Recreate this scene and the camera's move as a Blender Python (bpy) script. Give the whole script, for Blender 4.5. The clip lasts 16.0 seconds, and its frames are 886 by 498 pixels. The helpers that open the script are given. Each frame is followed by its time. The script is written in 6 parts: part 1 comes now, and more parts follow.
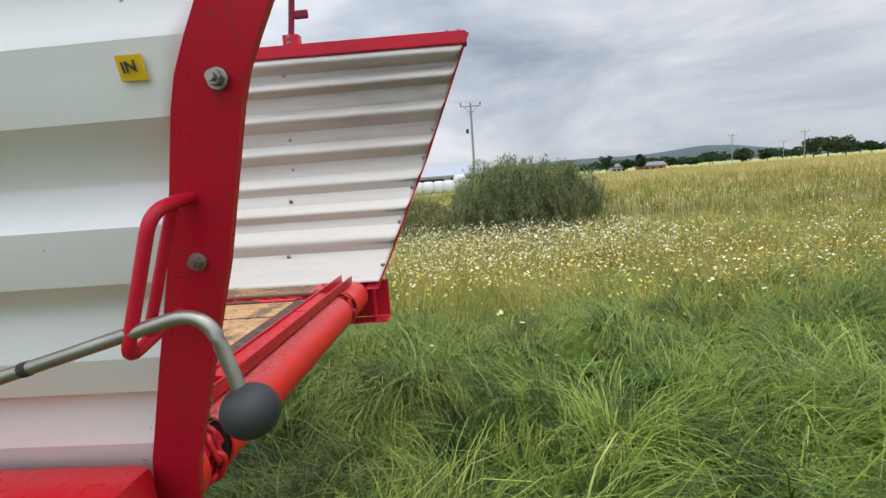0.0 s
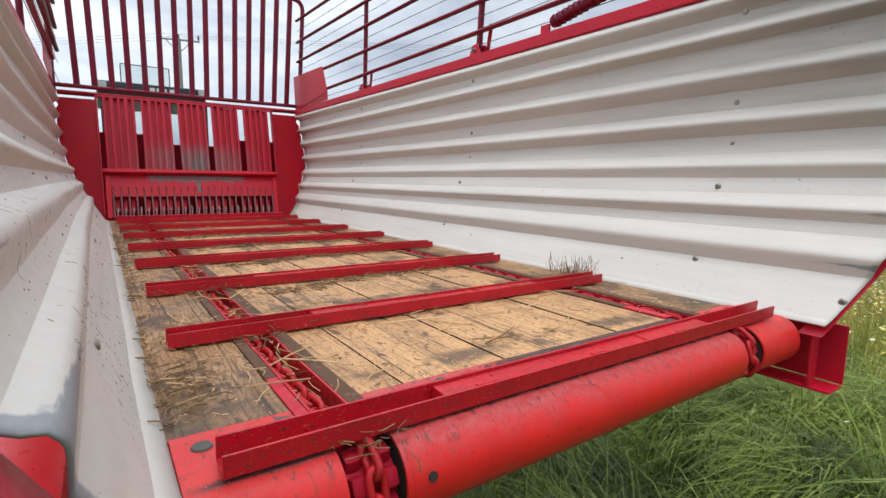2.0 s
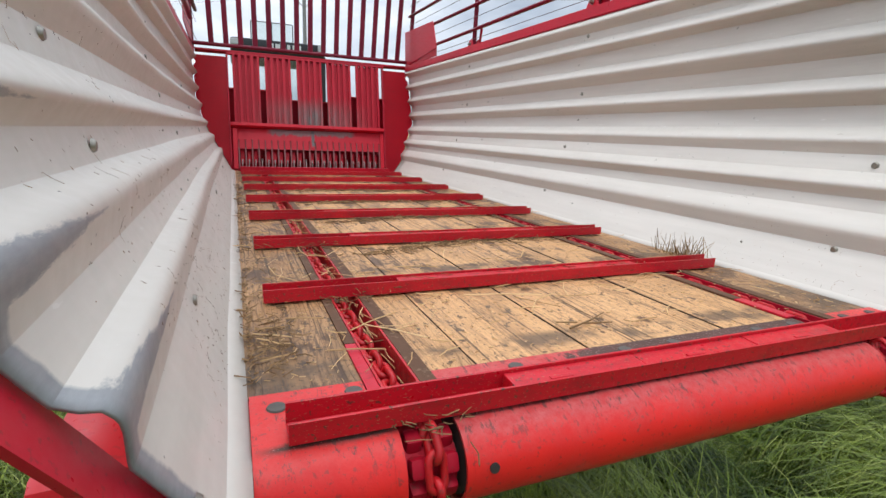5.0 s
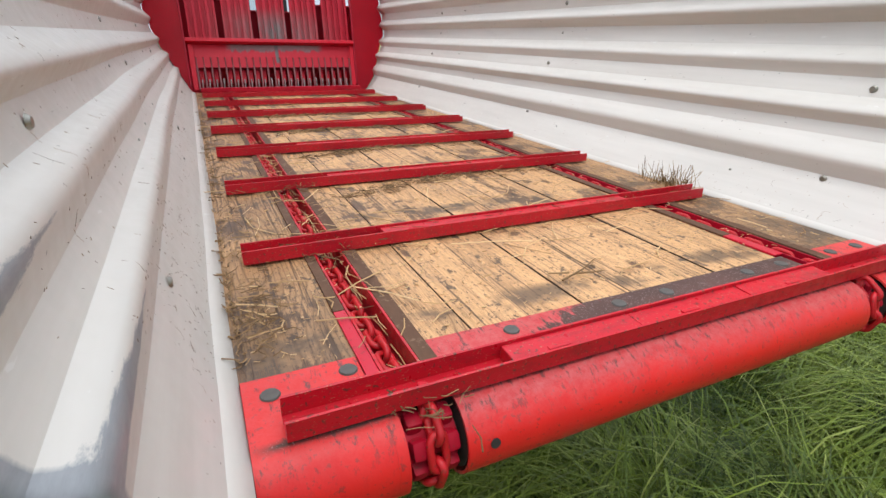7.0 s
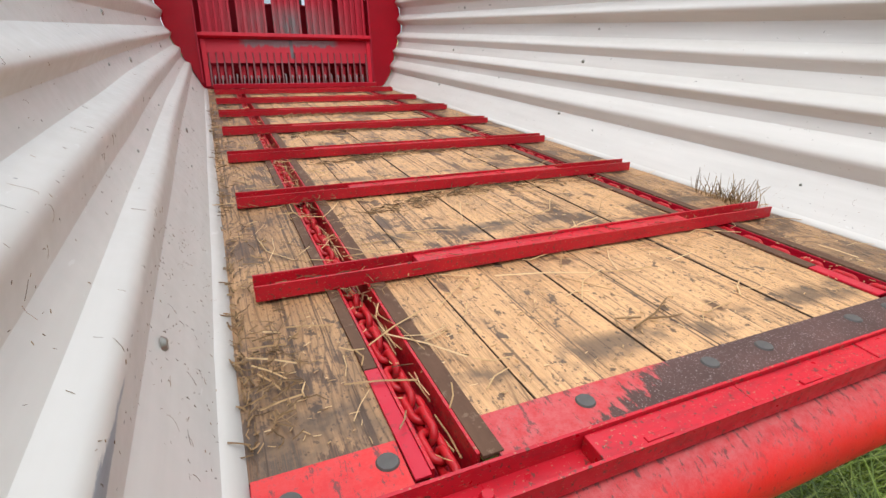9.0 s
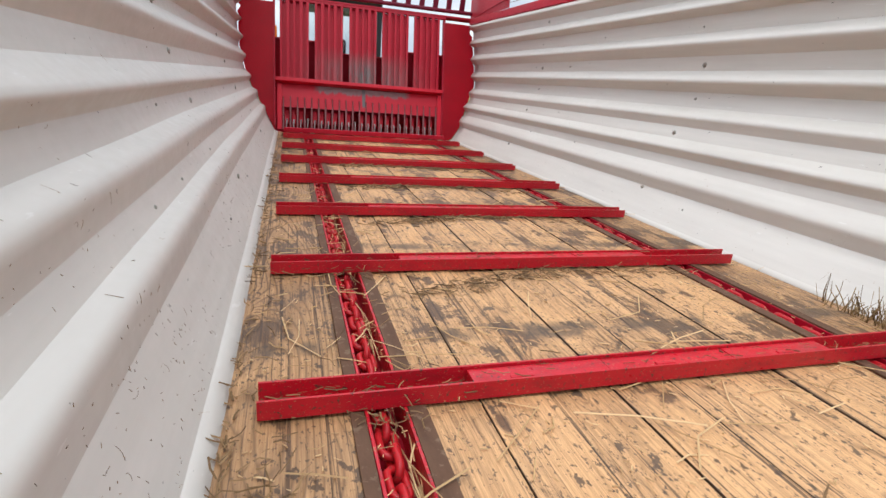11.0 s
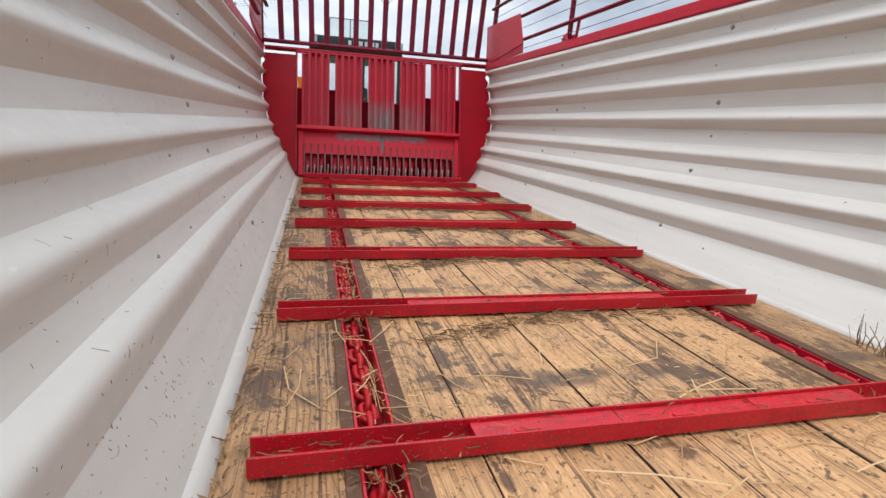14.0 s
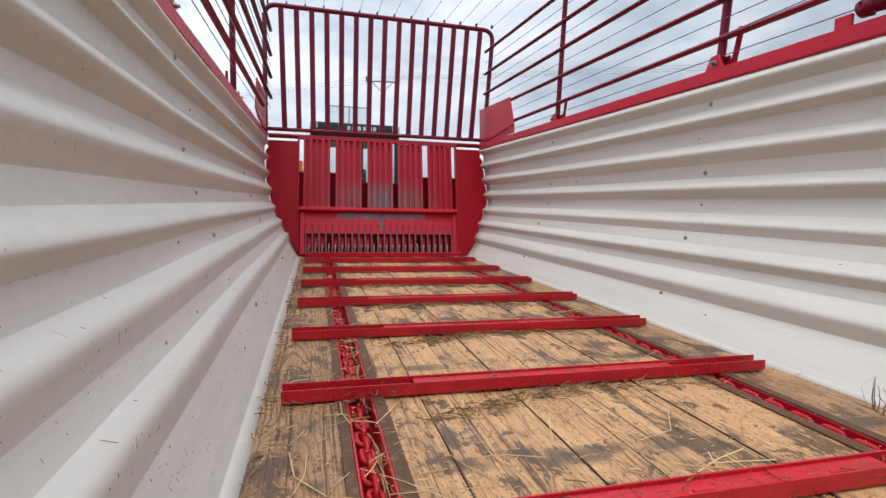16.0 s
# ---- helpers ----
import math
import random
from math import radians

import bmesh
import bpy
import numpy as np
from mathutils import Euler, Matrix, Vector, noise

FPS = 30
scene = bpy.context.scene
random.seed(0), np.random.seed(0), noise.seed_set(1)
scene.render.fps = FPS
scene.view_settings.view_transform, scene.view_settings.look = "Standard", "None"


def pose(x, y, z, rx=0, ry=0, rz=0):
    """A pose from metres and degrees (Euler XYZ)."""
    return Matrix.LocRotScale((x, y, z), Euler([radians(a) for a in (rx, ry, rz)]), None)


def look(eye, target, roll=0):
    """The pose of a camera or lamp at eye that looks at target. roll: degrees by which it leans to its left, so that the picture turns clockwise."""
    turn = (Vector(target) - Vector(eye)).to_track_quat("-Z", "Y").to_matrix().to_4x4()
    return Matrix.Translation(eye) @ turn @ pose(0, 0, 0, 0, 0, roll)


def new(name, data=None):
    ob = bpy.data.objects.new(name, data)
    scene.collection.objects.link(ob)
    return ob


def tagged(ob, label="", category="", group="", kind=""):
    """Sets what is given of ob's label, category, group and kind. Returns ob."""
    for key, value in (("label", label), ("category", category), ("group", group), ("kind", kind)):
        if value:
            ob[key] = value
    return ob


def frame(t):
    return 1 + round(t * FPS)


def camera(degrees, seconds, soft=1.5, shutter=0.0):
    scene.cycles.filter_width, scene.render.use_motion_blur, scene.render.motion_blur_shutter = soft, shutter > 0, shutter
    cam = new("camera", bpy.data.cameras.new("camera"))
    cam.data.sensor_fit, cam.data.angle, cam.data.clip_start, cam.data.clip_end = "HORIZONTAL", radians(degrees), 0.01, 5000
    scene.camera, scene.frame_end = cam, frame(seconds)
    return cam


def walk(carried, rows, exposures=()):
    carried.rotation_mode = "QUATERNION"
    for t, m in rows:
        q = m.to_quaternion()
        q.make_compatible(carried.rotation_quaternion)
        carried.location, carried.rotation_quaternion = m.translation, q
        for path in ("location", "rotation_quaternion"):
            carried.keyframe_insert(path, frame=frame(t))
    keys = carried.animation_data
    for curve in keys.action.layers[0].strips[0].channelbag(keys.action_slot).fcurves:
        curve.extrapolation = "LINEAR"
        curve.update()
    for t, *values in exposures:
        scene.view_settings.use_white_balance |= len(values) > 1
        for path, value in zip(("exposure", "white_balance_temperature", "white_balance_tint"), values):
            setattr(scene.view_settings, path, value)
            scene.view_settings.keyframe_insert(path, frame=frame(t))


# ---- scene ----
cam = camera(82.4, 16.0)
EXPOSURES = [(0, 0.1), (1, 0.05), (2, 0.03), (4, 0.06), (7, 0.24), (9, 0.28), (10, 0.24), (12.5, 0.09), (14, 0.06), (16, -0.06)]
PATH = [
    (0, (-1.16, -0.57, 0.348), (0.817, -0.429, 0.081), -4.2),
    (0.5, (-1.045, -0.685, 0.335), (0.836, -0.057, 0.077), -3.1),
    (1, (-0.881, -0.712, 0.331), (0.786, 0.364, 0.079), -1.9),
    (1.5, (-0.756, -0.73, 0.331), (0.623, 0.695, 0.067), -0.6),
    (2, (-0.686, -0.629, 0.314), (0.426, 1.012, 0.047), 0.7),
    (2.5, (-0.651, -0.553, 0.315), (0.264, 1.204, 0.037), 1.6),
    (3, (-0.645, -0.577, 0.307), (0.168, 1.229, 0.03), 1.8),
    (3.5, (-0.649, -0.604, 0.313), (0.116, 1.222, 0.032), 2.0),
    (4, (-0.645, -0.613, 0.317), (0.098, 1.219, 0.016), 2.2),
    (6.5, (-0.636, -0.568, 0.386), (0.147, 1.13, -0.321), 1.9),
    (7, (-0.633, -0.543, 0.399), (0.16, 1.125, -0.367), 1.2),
    (7.5, (-0.638, -0.523, 0.409), (0.16, 1.126, -0.395), 0.6),
    (8, (-0.647, -0.48, 0.403), (0.152, 1.164, -0.409), 0.3),
    (8.5, (-0.639, -0.44, 0.394), (0.148, 1.21, -0.417), 0.6),
    (9, (-0.62, -0.375, 0.402), (0.135, 1.304, -0.381), 1.5),
    (9.5, (-0.58, -0.293, 0.408), (0.127, 1.422, -0.339), 2.7),
    (10, (-0.579, -0.199, 0.406), (0.084, 1.555, -0.29), 3.9),
    (12.5, (-0.521, -0.156, 0.404), (-0.027, 1.703, -0.143), 4.3),
    (13, (-0.519, -0.159, 0.405), (-0.024, 1.703, -0.131), 4.1),
    (13.5, (-0.517, -0.161, 0.406), (-0.024, 1.709, -0.105), 3.8),
    (14, (-0.523, -0.155, 0.409), (-0.034, 1.728, -0.055), 3.3),
    (14.5, (-0.526, -0.161, 0.412), (-0.048, 1.743, 0.025), 2.7),
    (15, (-0.529, -0.166, 0.414), (-0.059, 1.755, 0.113), 2.0),
    (15.5, (-0.532, -0.168, 0.415), (-0.06, 1.762, 0.187), 1.5),
    (16, (-0.534, -0.168, 0.416), (-0.043, 1.762, 0.239), 1.3),
]
walk(cam, [(t, look(e, g, r)) for t, e, g, r in PATH], EXPOSURES)

# ---- world, sun, exposure ----
world = bpy.data.worlds.new("overcast_sky")
scene.world = world
world.use_nodes = True
wn, wl = world.node_tree.nodes, world.node_tree.links
bg = wn["Background"]
sky = wn.new("ShaderNodeTexSky")
sky.sky_type, sky.sun_disc = "NISHITA", False
sky.sun_elevation, sky.sun_rotation = radians(77.7), radians(215.0)
geo = wn.new("ShaderNodeTexCoord")
stretch = wn.new("ShaderNodeMapping")
stretch.inputs["Scale"].default_value = (1.3, 1.3, 4.2)
clouds = wn.new("ShaderNodeTexNoise")
clouds.inputs["Scale"].default_value, clouds.inputs["Detail"].default_value = 1.6, 7
clouds.inputs["Roughness"].default_value, clouds.inputs["Distortion"].default_value = 0.55, 0.35
shades = wn.new("ShaderNodeValToRGB")
shades.color_ramp.elements[0].position, shades.color_ramp.elements[0].color = 0.36, (0.43, 0.50, 0.61, 1)
shades.color_ramp.elements[1].position, shades.color_ramp.elements[1].color = 0.65, (0.97, 1.0, 1.06, 1)
mid = shades.color_ramp.elements.new(0.52)
mid.color = (0.70, 0.765, 0.86, 1)
weight = wn.new("ShaderNodeMix")
weight.data_type = "RGBA"
weight.inputs["Factor"].default_value = 0.93
dim = wn.new("ShaderNodeVectorMath")
dim.operation = "SCALE"
dim.inputs["Scale"].default_value = 0.10
wl.new(geo.outputs["Generated"], stretch.inputs["Vector"])
wl.new(stretch.outputs["Vector"], clouds.inputs["Vector"])
wl.new(clouds.outputs["Fac"], shades.inputs["Fac"])
wl.new(sky.outputs["Color"], dim.inputs[0])
wl.new(dim.outputs[0], weight.inputs["A"])
wl.new(shades.outputs["Color"], weight.inputs["B"])
# an overcast sky is about three times as bright overhead as at the skyline
height = wn.new("ShaderNodeSeparateXYZ")
wl.new(geo.outputs["Generated"], height.inputs[0])
rise = wn.new("ShaderNodeMapRange")
rise.interpolation_type = "SMOOTHSTEP"
for key, value in (("From Min", 0.22), ("From Max", 1.0), ("To Min", 0.93), ("To Max", 2.6)):
    rise.inputs[key].default_value = value
wl.new(height.outputs[2], rise.inputs["Value"])
bright = wn.new("ShaderNodeVectorMath")
bright.operation = "SCALE"
wl.new(weight.outputs["Result"], bright.inputs[0])
toward = wn.new("ShaderNodeVectorMath")
toward.operation = "DOT_PRODUCT"
toward.inputs[1].default_value = (-0.24, 0.20, 0.0)
wl.new(geo.outputs["Generated"], toward.inputs[0])
side = wn.new("ShaderNodeMath")
side.operation = "ADD"
side.inputs[1].default_value = 1.08
wl.new(toward.outputs["Value"], side.inputs[0])
both = wn.new("ShaderNodeMath")
both.operation = "MULTIPLY"
wl.new(side.outputs[0], both.inputs[0])
wl.new(rise.outputs[0], both.inputs[1])
wl.new(both.outputs[0], bright.inputs["Scale"])
wl.new(bright.outputs[0], bg.inputs["Color"])
bg.inputs["Strength"].default_value = 1.0
sun_data = bpy.data.lights.new("sun", "SUN")
sun_data.energy, sun_data.angle, sun_data.color = 0.95, radians(32), (1.0, 0.97, 0.92)
sun = new("sun", sun_data)
sun.matrix_world = look((-3.5, -5, 28), (0, 0, 0))


# ---- materials ----
class Mat:
    """A Principled material with a few helpers to join nodes."""

    def __init__(self, name, rough=0.5, metal=0.0, spec=0.5):
        self.m = bpy.data.materials.new(name)
        self.m.use_nodes = True
        self.n, self.l = self.m.node_tree.nodes, self.m.node_tree.links
        self.b = self.n["Principled BSDF"]
        self.b.inputs["Roughness"].default_value = rough
        self.b.inputs["Metallic"].default_value = metal
        self.b.inputs["Specular IOR Level"].default_value = spec
        self.coord = self.n.new("ShaderNodeTexCoord").outputs["Object"]

    def scaled(self, s):
        node = self.n.new("ShaderNodeMapping")
        node.inputs["Scale"].default_value = s
        self.l.new(self.coord, node.inputs["Vector"])
        return node.outputs["Vector"]

    def noise(self, scale, detail=4, rough=0.55, vec=None, distort=0.0):
        node = self.n.new("ShaderNodeTexNoise")
        node.inputs["Scale"].default_value, node.inputs["Detail"].default_value = scale, detail
        node.inputs["Roughness"].default_value, node.inputs["Distortion"].default_value = rough, distort
        self.l.new(vec or self.coord, node.inputs["Vector"])
        return node.outputs["Fac"]

    def ramp(self, fac, *stops):
        node = self.n.new("ShaderNodeValToRGB")
        els = node.color_ramp.elements
        for i, (p, c) in enumerate(stops):
            e = els[i] if i < 2 else els.new(p)
            e.position = p
            e.color = (*c, 1) if not isinstance(c, (int, float)) else (c, c, c, 1)
        self.l.new(fac, node.inputs["Fac"])
        return node.outputs["Color"]

    def mix(self, fac, a, b, blend="MIX"):
        node = self.n.new("ShaderNodeMix")
        node.data_type, node.blend_type = "RGBA", blend
        for sock, v in (("Factor", fac), ("A", a), ("B", b)):
            inp = [i for i in node.inputs if i.name == sock and i.enabled][0]
            if isinstance(v, (int, float)):
                inp.default_value = v
            elif isinstance(v, tuple):
                inp.default_value = (*v, 1)
            else:
                self.l.new(v, inp)
        return [o for o in node.outputs if o.enabled][0]

    def math(self, op, a, b=0.0, c=0.0):
        node = self.n.new("ShaderNodeMath")
        node.operation, node.use_clamp = op, op in ("ADD", "MULTIPLY", "MULTIPLY_ADD", "SUBTRACT")
        for i, v in enumerate((a, b, c)):
            if isinstance(v, (int, float)):
                node.inputs[i].default_value = v
            else:
                self.l.new(v, node.inputs[i])
        return node.outputs[0]

    def calc(self, op, a, b=0.0, c=0.0):
        """Like math, but not held between 0 and 1."""
        out = self.math(op, a, b, c)
        out.node.use_clamp = False
        return out

    def axis(self, k):
        node = self.n.new("ShaderNodeSeparateXYZ")
        self.l.new(self.coord, node.inputs[0])
        return node.outputs[k]

    def between(self, v, lo, hi, soft):
        """1 between lo and hi, with soft flanks."""
        up = self.n.new("ShaderNodeMapRange")
        dn = self.n.new("ShaderNodeMapRange")
        for node, a, b in ((up, lo - soft, lo + soft), (dn, hi + soft, hi - soft)):
            node.inputs["From Min"].default_value, node.inputs["From Max"].default_value = a, b
            self.l.new(v, node.inputs["Value"])
        return self.math("MULTIPLY", up.outputs[0], dn.outputs[0])

    def rnd(self):
        return self.n.new("ShaderNodeObjectInfo").outputs["Random"]

    def island(self):
        return self.n.new("ShaderNodeNewGeometry").outputs["Random Per Island"]

    def color(self, c):
        if isinstance(c, tuple):
            self.b.inputs["Base Color"].default_value = (*c, 1)
        else:
            self.l.new(c, self.b.inputs["Base Color"])
        return self

    def rough(self, v):
        self.l.new(v, self.b.inputs["Roughness"])
        return self

    def bump(self, h, strength=0.2, dist=0.002):
        node = self.n.new("ShaderNodeBump")
        node.inputs["Strength"].default_value, node.inputs["Distance"].default_value = strength, dist
        self.l.new(h, node.inputs["Height"])
        self.l.new(node.outputs[0], self.b.inputs["Normal"])
        return self


def red_paint(name, base, dark, dirt=0.35, rough=0.34, spec=0.32):
    k = Mat(name, rough, 0.0, spec)
    big, fine = k.noise(3.0, 5), k.noise(60, 4)
    c = k.mix(k.ramp(big, (0.35, 0.0), (0.7, 1.0)), base, dark)
    specks = k.ramp(k.noise(140, 3, 0.6), (0.60, 0.0), (0.65, 1.0))
    grime = k.math("MULTIPLY", specks, dirt)
    c = k.mix(grime, c, (0.10, 0.045, 0.03))
    if dirt > 0.6:
        pale = k.ramp(k.noise(310, 3, 0.6, k.scaled((0.6, 1, 1.6))), (0.63, 0.0), (0.67, 0.7))
        c = k.mix(pale, c, (0.40, 0.26, 0.14))
        smear = k.ramp(k.noise(24, 5, 0.7, k.scaled((0.5, 2, 2))), (0.50, 0.0), (0.70, 0.55))
        c = k.mix(smear, c, (0.22, 0.016, 0.020))
    k.color(c).rough(k.ramp(fine, (0.3, rough - 0.08), (0.7, rough + 0.16)))
    return k.bump(fine, 0.12, 0.001).m


RED = red_paint("red_paint", (0.56, 0.008, 0.029), (0.46, 0.008, 0.027))
RED_DULL = red_paint("dull_red_paint", (0.40, 0.004, 0.020), (0.29, 0.004, 0.017), 0.5, 0.48, 0.2)
SLAT_RED = red_paint("slat_red_paint", (0.57, 0.009, 0.022), (0.45, 0.008, 0.020), 0.9, 0.34, 0.38)
# the wagon red, brightened to put sky light on the cover box
LIT_RED = red_paint("lit_red_paint", (0.76, 0.014, 0.024), (0.66, 0.012, 0.022), 0.2, 0.30, 0.4)
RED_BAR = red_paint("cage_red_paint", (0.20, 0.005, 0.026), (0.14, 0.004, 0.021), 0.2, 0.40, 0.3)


def plate_paint():
    """Red paint, rubbed to brown bare steel where the crop slides off, scuffed pink along the bend."""
    k = Mat("rubbed_red_paint", 0.4, 0.0, 0.25)
    x, y = k.axis(0), k.axis(1)
    edge = k.calc("SUBTRACT", k.noise(18, 9, 0.78), 0.5)
    nick = k.calc("SUBTRACT", k.noise(48, 6, 0.75, k.scaled((1.8, 0.55, 0.55))), 0.5)
    red = k.mix(k.ramp(k.noise(14, 5), (0.35, 0.0), (0.65, 1.0)), (0.68, 0.021, 0.019), (0.76, 0.022, 0.018))
    red = k.mix(k.ramp(k.noise(120, 4, 0.65), (0.60, 0.0), (0.66, 0.7)), red, (0.22, 0.035, 0.03))
    # scuffed pink: on the flat, and round the start of the bend
    pink = k.mix(k.ramp(k.noise(60, 8, 0.8), (0.40, 0.0), (0.62, 1.0)), (0.46, 0.045, 0.048), (0.50, 0.12, 0.115))
    bend = k.calc("MULTIPLY_ADD", edge, 0.030, y)
    flat = k.between(k.calc("ADD", bend, 0.5), 0.364, 0.9, 0.014)
    centre = k.between(k.calc("MULTIPLY", x, 1.0), -0.45, 0.45, 0.01)
    c = k.mix(k.math("MULTIPLY", flat, k.calc("MULTIPLY_ADD", centre, 0.5, 0.35)), red, pink)
    # brown steel: a slanting ragged edge by the chain, a straighter one along the bend
    lower = k.between(k.calc("ADD", k.calc("MULTIPLY_ADD", nick, 0.020, k.calc("MULTIPLY_ADD", edge, 0.030, y)), 0.5), 0.397, 0.9, 0.004)
    slant = k.calc("MULTIPLY_ADD", y, -2.45, x)
    rag = k.calc("MULTIPLY_ADD", nick, 0.34, k.calc("MULTIPLY_ADD", edge, 0.26, slant))
    start = k.ramp(k.calc("ADD", rag, 0.66), (0.475, 0.0), (0.50, 1.0))
    island = k.ramp(k.calc("MULTIPLY_ADD", edge, 0.6, k.calc("MULTIPLY_ADD", nick, 0.9, 0.5)), (0.70, 0.0), (0.735, 1.0))
    worn = k.math("MULTIPLY", k.math("MULTIPLY", lower, centre), k.math("MAXIMUM", start, island))
    left = k.between(k.calc("ADD", k.calc("MULTIPLY_ADD", edge, 0.02, y), 0.5), 0.392, 0.403, 0.004)
    worn = k.math("ADD", worn, k.math("MULTIPLY", left, k.between(x, -0.625, -0.48, 0.015)))
    steel = k.mix(k.noise(300, 3, 0.7), (0.050, 0.026, 0.021), (0.120, 0.070, 0.058))
    steel = k.mix(k.ramp(k.noise(9, 4), (0.4, 0.0), (0.7, 0.5)), steel, (0.15, 0.075, 0.062))
    steel = k.mix(k.ramp(k.noise(420, 2, 0.6), (0.63, 0.0), (0.66, 0.8)), steel, (0.36, 0.28, 0.25))
    scratch = k.math("MULTIPLY", flat, k.ramp(k.noise(70, 5, 0.75, k.scaled((1.6, 0.5, 1))), (0.565, 0.0), (0.60, 0.85)))
    c = k.mix(scratch, c, (0.13, 0.05, 0.045))
    k.color(k.mix(worn, c, steel)).rough(k.math("MULTIPLY_ADD", worn, 0.34, 0.40))
    return k.bump(k.math("ADD", k.noise(260, 3, 0.6), k.math("MULTIPLY", worn, -0.4)), 0.25, 0.0008).m


PLATE = plate_paint()


def white_paint(rubbed=True):
    """Off-white enamel on sheet steel: chaff flecks, faint streaks along the ribs, bare zinc where crop rubs the ribs by the open end."""
    k = Mat("off_white_paint" if rubbed else "lit_outer_white_paint", 0.42)
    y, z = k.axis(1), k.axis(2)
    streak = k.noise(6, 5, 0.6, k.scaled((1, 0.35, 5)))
    # same enamel on both faces; the outer colour is lightened for open sky light
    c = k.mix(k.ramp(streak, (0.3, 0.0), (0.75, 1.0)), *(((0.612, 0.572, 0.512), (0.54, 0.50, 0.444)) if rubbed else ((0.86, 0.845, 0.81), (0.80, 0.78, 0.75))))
    flecks = k.ramp(k.noise(95, 2, 0.5, k.scaled((1, 0.7, 1))), (0.755, 0.0), (0.77, 1.0))
    c = k.mix(k.math("MULTIPLY", flecks, 0.75), c, (0.10, 0.085, 0.06))
    scuff = k.ramp(k.noise(30, 3, 0.6, k.scaled((1, 0.45, 2.4))), (0.70, 0.0), (0.72, 0.7))
    c = k.mix(k.math("MULTIPLY", scuff, 0.35), c, (0.80, 0.79, 0.76))
    # zinc shows along the crests of the lower ribs by the open end, and thin rubbed streaks by the front
    d = k.math("ADD", k.math("MULTIPLY_ADD", z, 0.42, 0.195), y)
    ragged = k.math("MULTIPLY", k.noise(26, 6, 0.7, k.scaled((1, 0.5, 2.0))), 0.30)
    left = k.between(k.axis(0), -5.0, 0.0, 0.01)
    gap = k.calc("MULTIPLY_ADD", k.noise(34, 6, 0.75, k.scaled((1, 0.45, 2.4))), 0.022, k.calc("MULTIPLY", d, 0.070))
    room = k.calc("MULTIPLY_ADD", left, 0.011, 0.018)
    bare, crest = 0.0, 0.0
    for z0, lift in ((0.131, 0.024), (0.249, 0.008), (0.359, -0.004)):
        away = k.calc("SUBTRACT", z, k.calc("MULTIPLY_ADD", left, lift, z0))
        off = k.calc("SUBTRACT", room, k.calc("ADD", gap, k.calc("ABSOLUTE", away)))
        bare = k.math("ADD", bare, k.ramp(k.calc("MULTIPLY_ADD", off, 100.0, 0.5), (0.35, 0.0), (0.65, 1.0)))
        crest = k.math("ADD", crest, k.between(k.math("ADD", z, k.math("MULTIPLY", ragged, 0.04)), z0 - 0.006, z0 + 0.008, 0.003))
    for z0 in (0.492, 0.622, 0.748):
        crest = k.math("ADD", crest, k.between(k.math("ADD", z, k.math("MULTIPLY", ragged, 0.04)), z0 - 0.005, z0 + 0.010, 0.003))
    rim = k.between(k.calc("ADD", d, k.calc("MULTIPLY", ragged, 0.05)), -0.5, 0.012, 0.003)
    fore = k.between(k.math("ADD", y, k.math("MULTIPLY", ragged, 1.6)), 3.58, 9.0, 0.05)
    bare = k.math("ADD", bare, k.math("MULTIPLY", rim, left))
    bare = k.math("ADD", bare, k.math("MULTIPLY", k.math("MULTIPLY", fore, crest), 0.9))
    if not rubbed:
        bare = 0.0
    c = k.mix(bare, c, k.mix(k.noise(40, 5, 0.7, k.scaled((2, 0.4, 2))), (0.17, 0.178, 0.186), (0.35, 0.358, 0.366)))
    # dirt up the right wall's open end, deepened to carry its duller shading
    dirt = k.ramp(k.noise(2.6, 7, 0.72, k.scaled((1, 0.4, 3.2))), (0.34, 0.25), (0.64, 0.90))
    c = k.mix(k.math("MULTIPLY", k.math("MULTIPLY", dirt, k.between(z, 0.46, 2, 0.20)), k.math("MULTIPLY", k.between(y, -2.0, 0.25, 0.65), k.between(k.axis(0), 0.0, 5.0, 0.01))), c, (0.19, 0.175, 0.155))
    k.color(c).rough(k.ramp(k.noise(40, 4), (0.3, 0.34), (0.7, 0.55)))
    return k.bump(k.noise(12, 3), 0.08, 0.004).m


WHITE, WHITE_LIT = white_paint(), white_paint(False)


def bare_zinc():
    k = Mat("bare_zinc", 0.42, 0.55)
    c = k.mix(k.noise(18, 6, 0.65, k.scaled((3, 0.6, 3))), (0.26, 0.29, 0.32), (0.50, 0.52, 0.54))
    return k.color(c).bump(k.noise(160, 3), 0.15, 0.0006).m


ZINC = bare_zinc()


def steel(name, a, b, rough, metal=0.85):
    k = Mat(name, rough, metal)
    return k.color(k.mix(k.noise(45, 5, 0.65), a, b)).bump(k.noise(120, 3), 0.15, 0.0006).m


STEEL = steel("dull_steel", (0.28, 0.26, 0.22), (0.46, 0.44, 0.38), 0.38)
BOLT = steel("zinc_bolt", (0.22, 0.21, 0.18), (0.40, 0.38, 0.32), 0.42)
DISC = steel("grey_rivet_steel", (0.055, 0.05, 0.045), (0.13, 0.12, 0.105), 0.65, 0.1)
HOOK_STEEL = steel("worn_hook_steel", (0.24, 0.16, 0.16), (0.40, 0.31, 0.30), 0.5, 0.2)
TINE_STEEL = steel("worn_tine_steel", (0.13, 0.025, 0.028), (0.25, 0.085, 0.085), 0.5, 0.2)
